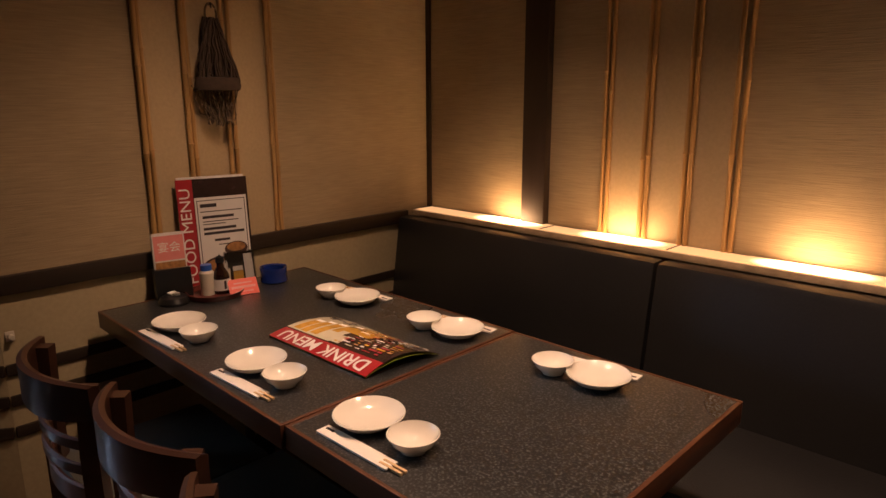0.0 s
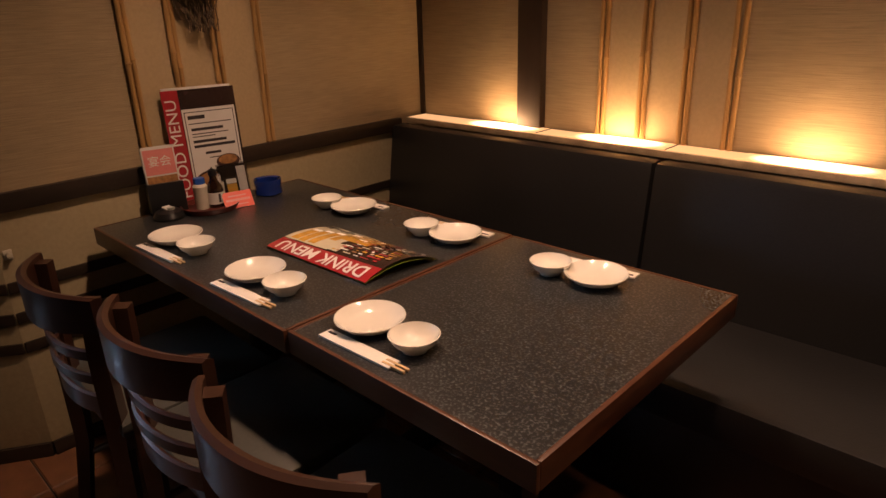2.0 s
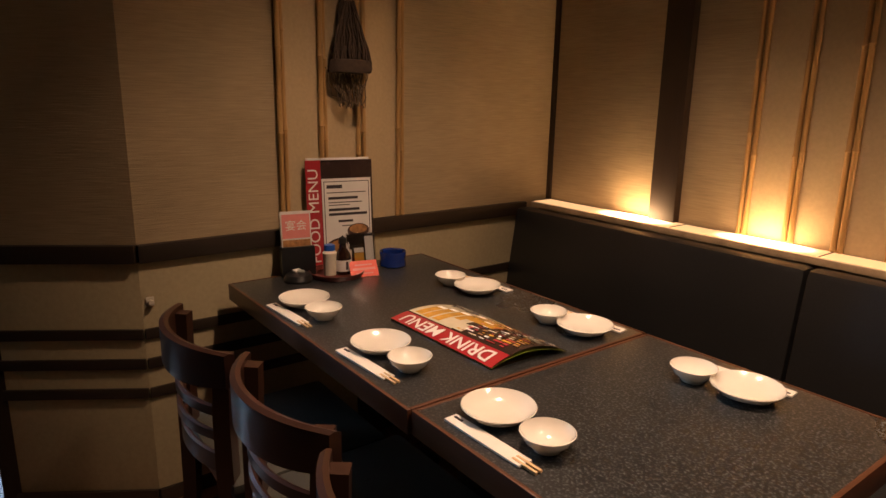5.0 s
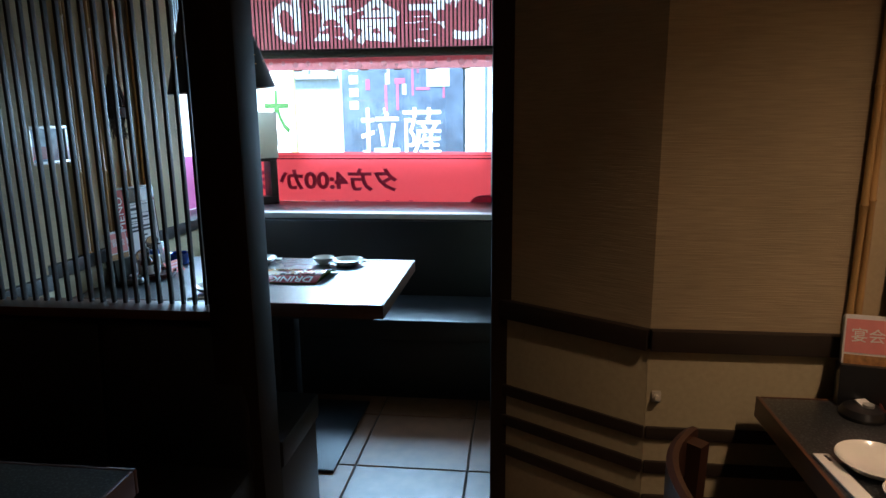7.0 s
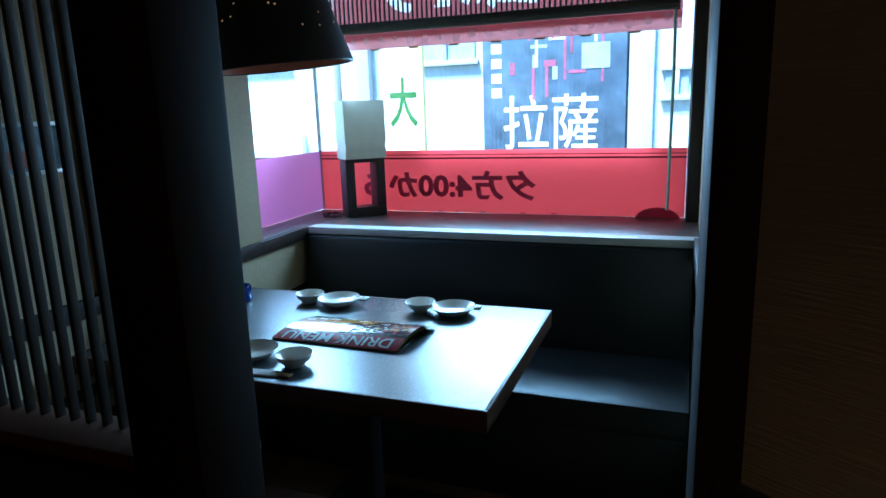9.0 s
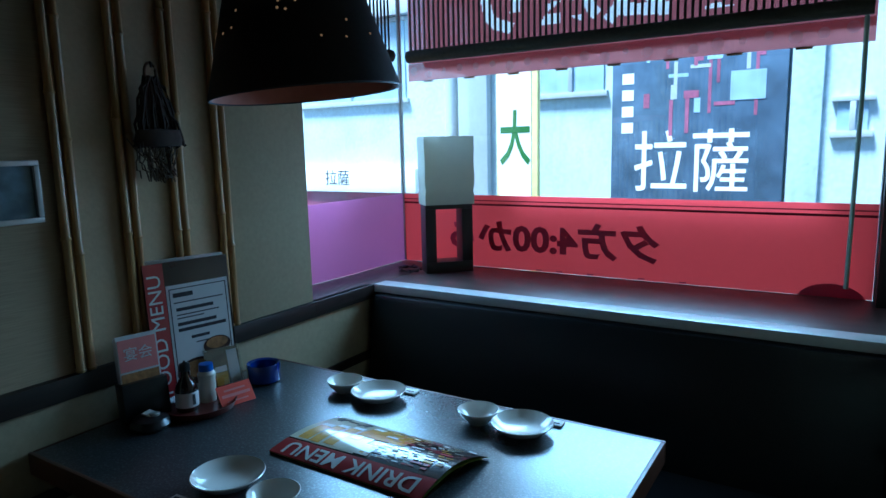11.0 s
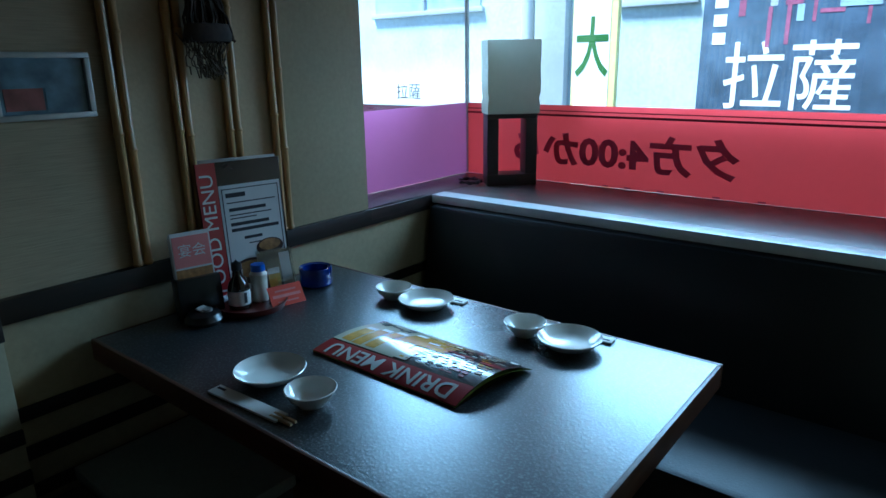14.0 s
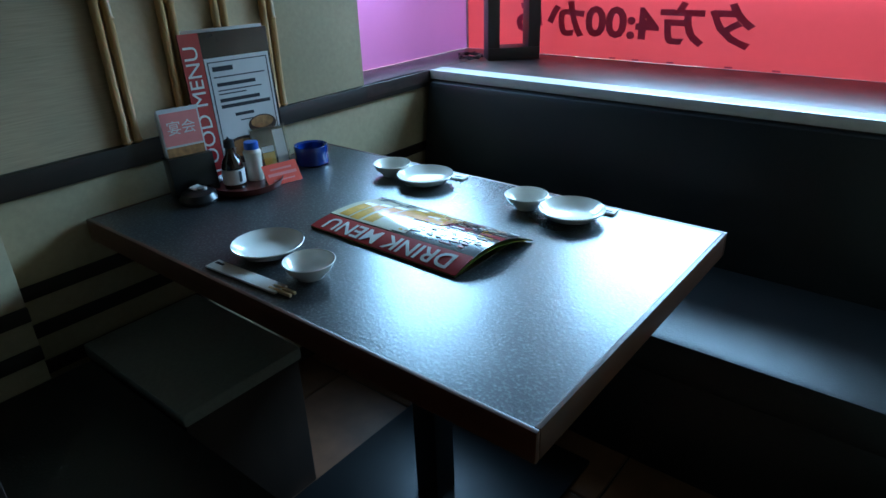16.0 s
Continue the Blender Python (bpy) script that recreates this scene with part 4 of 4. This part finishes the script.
w2 = tagged(new("window_corner"), "narrow side window with pink film along its foot", kind="structure")
part("pane", boxed((XG, YS - 0.006, LEDGE2), (XC, YS, 2.15)), PANE, w2).visible_shadow = False
part("film", boxed((XG, YS + 0.001, LEDGE2 + 0.001), (XC, YS + 0.002, FILM)), PINKFILM, w2, "pink window film")
part("cord", tube([(XG + 0.03, 0.47, 0.90), (XG + 0.03, 0.475, 1.5), (XG + 0.03, 0.47, 2.1)], 0.007, 8), CORD, w1, "pale green blind cord")


def blind(m, width, label):
    """Rolled reed blind; local x along the window."""
    t = thing("reed_blind", m, label, "blind")
    part("roll", tube([(0, 0, 1.765), (width * 0.5, 0, 1.763), (width, 0, 1.765)], 0.026, 14), ROLL, t, "rolled up reeds")
    first = None
    n2 = int(width / 0.024)
    for i in range(n2):
        if first is None:
            first = part("slat", boxed((-0.0045, -0.002, 1.78), (0.0045, 0.002, 2.13)), REED, t)
            first.location = (0.01, 0, 0)
        else:
            b = new("slat", first.data)
            b.parent, b.location = t, (0.01 + i * 0.024, 0, 0)
    return t


blind(pose(XG + 0.06, 0.49, 0, 0, 0, -90), 1.68, "dark upright reed blind rolled up at its foot")
blind(pose(XG + 0.14, YS + 0.06, 0, 0, 0, 0), 0.56, "dark upright reed blind over the side window")
t = thing("red_banner", pose(XG - 0.06, -0.24, 1.72), "red cloth banner with white characters outside the window", "banner")
glyphs = words("characters", "ご宴会承り", 0.285, BANNERINK, t, pose(0, 0.0, 0.225, 90, 0, -90), wide=0.99, weight=0.011)
tree = BVHTree.FromPolygons([v.co for v in glyphs.data.vertices], [list(p.vertices) for p in glyphs.data.polygons])
bpy.data.objects.remove(glyphs)
bm = bmesh.new()
NY, NZ = 300, 76
cloth_grid = [[bm.verts.new((0.004 * math.sin(i * 0.09), -1.03 + 1.77 * i / NY, 0.43 * k / NZ)) for k in range(NZ + 1)] for i in range(NY + 1)]
for i in range(NY):
    for k in range(NZ):
        f = bm.faces.new((cloth_grid[i][k], cloth_grid[i + 1][k], cloth_grid[i + 1][k + 1], cloth_grid[i][k + 1]))
        c0 = f.calc_center_median()
        f.material_index = int(tree.ray_cast(Vector((-0.1, c0.y, c0.z)), Vector((1, 0, 0)))[0] is not None)
cloth = part("cloth", bm, BANNER, t, "red cloth printed with white mirrored characters")
cloth.data.materials.append(BANNERINK)
part("valance", boxed((0.006, -1.03, -0.045), (0.008, 0.74, 0.03)), PINKVAL, t, "pink lower hem with pale dots")
rnd = random.Random(6)
for i in range(22):
    y = -1.0 + i * 0.08
    r = rnd.uniform(0.010, 0.022)
    part("dot", lathe([(0, 0.0004), (r, 0.0004), (r, 0)], 14, pose(0.0082, y, -0.015 + rnd.uniform(-0.012, 0.02), 0, 90, 0)), BANNERINK, t)
for i in range(8):
    part("clip", boxed((0.002, -0.95 + i * 0.21, -0.052), (0.007, -0.90 + i * 0.21, -0.043), 0.001), BAMBOO, t)

# ---- the street ----
structure("road", boxed((-300, -300, -0.30), (-5.70, 300, -0.14)), ROAD, "grey asphalt street")
XF = -9.0
h = thing("shop_building", pose(XF, 0, -0.14), "pale rendered shop building across the street", "building")
part("wall", boxed((-4.0, -9, 0), (0, 7, 7.5)), FACADE, h)
part("cornice", boxed((0, -9, 2.9), (0.12, 7, 3.05), 0.01), FACADETRIM, h)
part("drainpipe", tube([(0.06, -3.05, 0), (0.06, -3.05, 7)], 0.06, 12), FACADETRIM, h)
part("wall_pier", boxed((0, 0.03, 0), (0.06, 0.25, 7.2), 0.01), FACADE, h)
part("wall_pier", boxed((0, -2.95, 0), (0.10, -2.62, 7.2), 0.01), FACADETRIM, h)
for y, z, w, hh in ((-1.78, 1.99, 0.62, 0.8), (0.45, 1.57, 0.20, 0.22), (-4.4, 2.05, 1.5, 0.8), (1.6, 1.5, 0.7, 0.7), (3.0, 1.5, 1.0, 0.7), (-6.5, 2.05, 1.4, 0.8), (-1.7, 4.2, 1.2, 1.2), (0.8, 4.2, 1.2, 1.2), (-5.2, 4.2, 1.2, 1.2)):
    wdw = part("window", boxed((0.0, y - w / 2, z), (0.02, y + w / 2, z + hh)), FARGLASS, h)
    for lo, hi in (((y - w / 2 - 0.04, z - 0.05), (y + w / 2 + 0.04, z)), ((y - w / 2 - 0.04, z + hh), (y + w / 2 + 0.04, z + hh + 0.04)), ((y - 0.02, z), (y + 0.02, z + hh))):
        part("frame", boxed((0.0, *lo), (0.05, *hi), 0.004), FACADETRIM, wdw)
part("fascia", boxed((0, -5.9, 1.03), (0.10, -3.5, 1.29), 0.005), SIGNWHITE, h, "white fascia sign")
words("fascia_lettering", "拉薩", 0.19, INK, h, pose(0.102, -4.60, 1.18, 90, 0, 90))
part("door", boxed((0, -5.6, 0), (0.04, -3.6, 1.02)), SIGNPINK, h, "red shop front")
s = thing("shop_sign", pose(XF, -0.68, 0.0), "dark blue shop sign panel with white brush characters", "sign")
part("panel", boxed((0, -0.69, 0.35), (0.08, 0.69, 2.5), 0.005), SIGNBLUE, s)
words("lettering", "拉薩", 0.56, SIGNWHITE, s, pose(0.082, -0.02, 1.17, 90, 0, 90), label="white characters", wide=0.86, weight=0.002)
for z in (1.46, 1.60, 1.74, 1.88):
    part("poster_patch", boxed((0.08, -0.60, z), (0.083, -0.50, z + 0.09)), SIGNWHITE, s)
rnd = random.Random(12)
for i in range(34):
    y0, z0 = rnd.uniform(-0.42, 0.5), rnd.uniform(1.42, 2.35)
    w0, h0 = rnd.choice(((0.03, 0.3), (0.12, 0.06), (0.05, 0.12), (0.16, 0.03), (0.025, 0.5)))
    part("poster_patch", boxed((0.08, y0, z0), (0.0815 + 0.0004 * (i % 5), min(0.66, y0 + w0), min(2.48, z0 + h0))), rnd.choice((SIGNPINK, SIGNPINK, SIGNPINK, FARGLASS, FACADETRIM)), s)
part("poster_patch", boxed((0.08, 0.28, 1.70), (0.0845, 0.54, 1.93)), FARGLASS, s)
s = thing("vertical_sign", pose(-7.2, -1.485, -0.14), "white vertical street sign with yellow border and green character", "sign")
part("panel", boxed((-0.05, -0.155, 0.55), (0.0, 0.155, 2.9), 0.008), SIGNYELLOW, s)
part("face", boxed((0.0, -0.130, 0.60), (0.005, 0.110, 2.85)), SIGNWHITE, s)
for y in (-0.12, 0.12):
    part("leg", tube([(-0.025, y, 0.0), (-0.025, y, 0.56)], 0.02, 10), FACADETRIM, s)
words("lettering", "大", 0.39, SIGNGREEN, s, pose(0.0065, -0.01, 1.54, 90, 0, 90), label="green character", wide=0.62, weight=0.006)

# ---- floor tiles ----
tile_mesh = None
S = 0.457
for i in range(17):
    for j in range(12):
        x, y = -5.748 + i * S, -2.297 + j * S
        if x + S > 1.7 or y + S > 3.0:
            continue
        if tile_mesh is None:
            bm = boxed((0.003, 0.003, -0.012), (S - 0.003, S - 0.003, 0.0))
            top = [e for e in bm.edges if all(v.co.z > -0.001 for v in e.verts)]
            bmesh.ops.bevel(bm, geom=top, offset=0.003, segments=1, affect="EDGES")
            tile_mesh = mesh_of("tile", bm, TILE)
        ob = new("tile", tile_mesh)
        ob.parent, ob.location = floor, (x, y, 0)
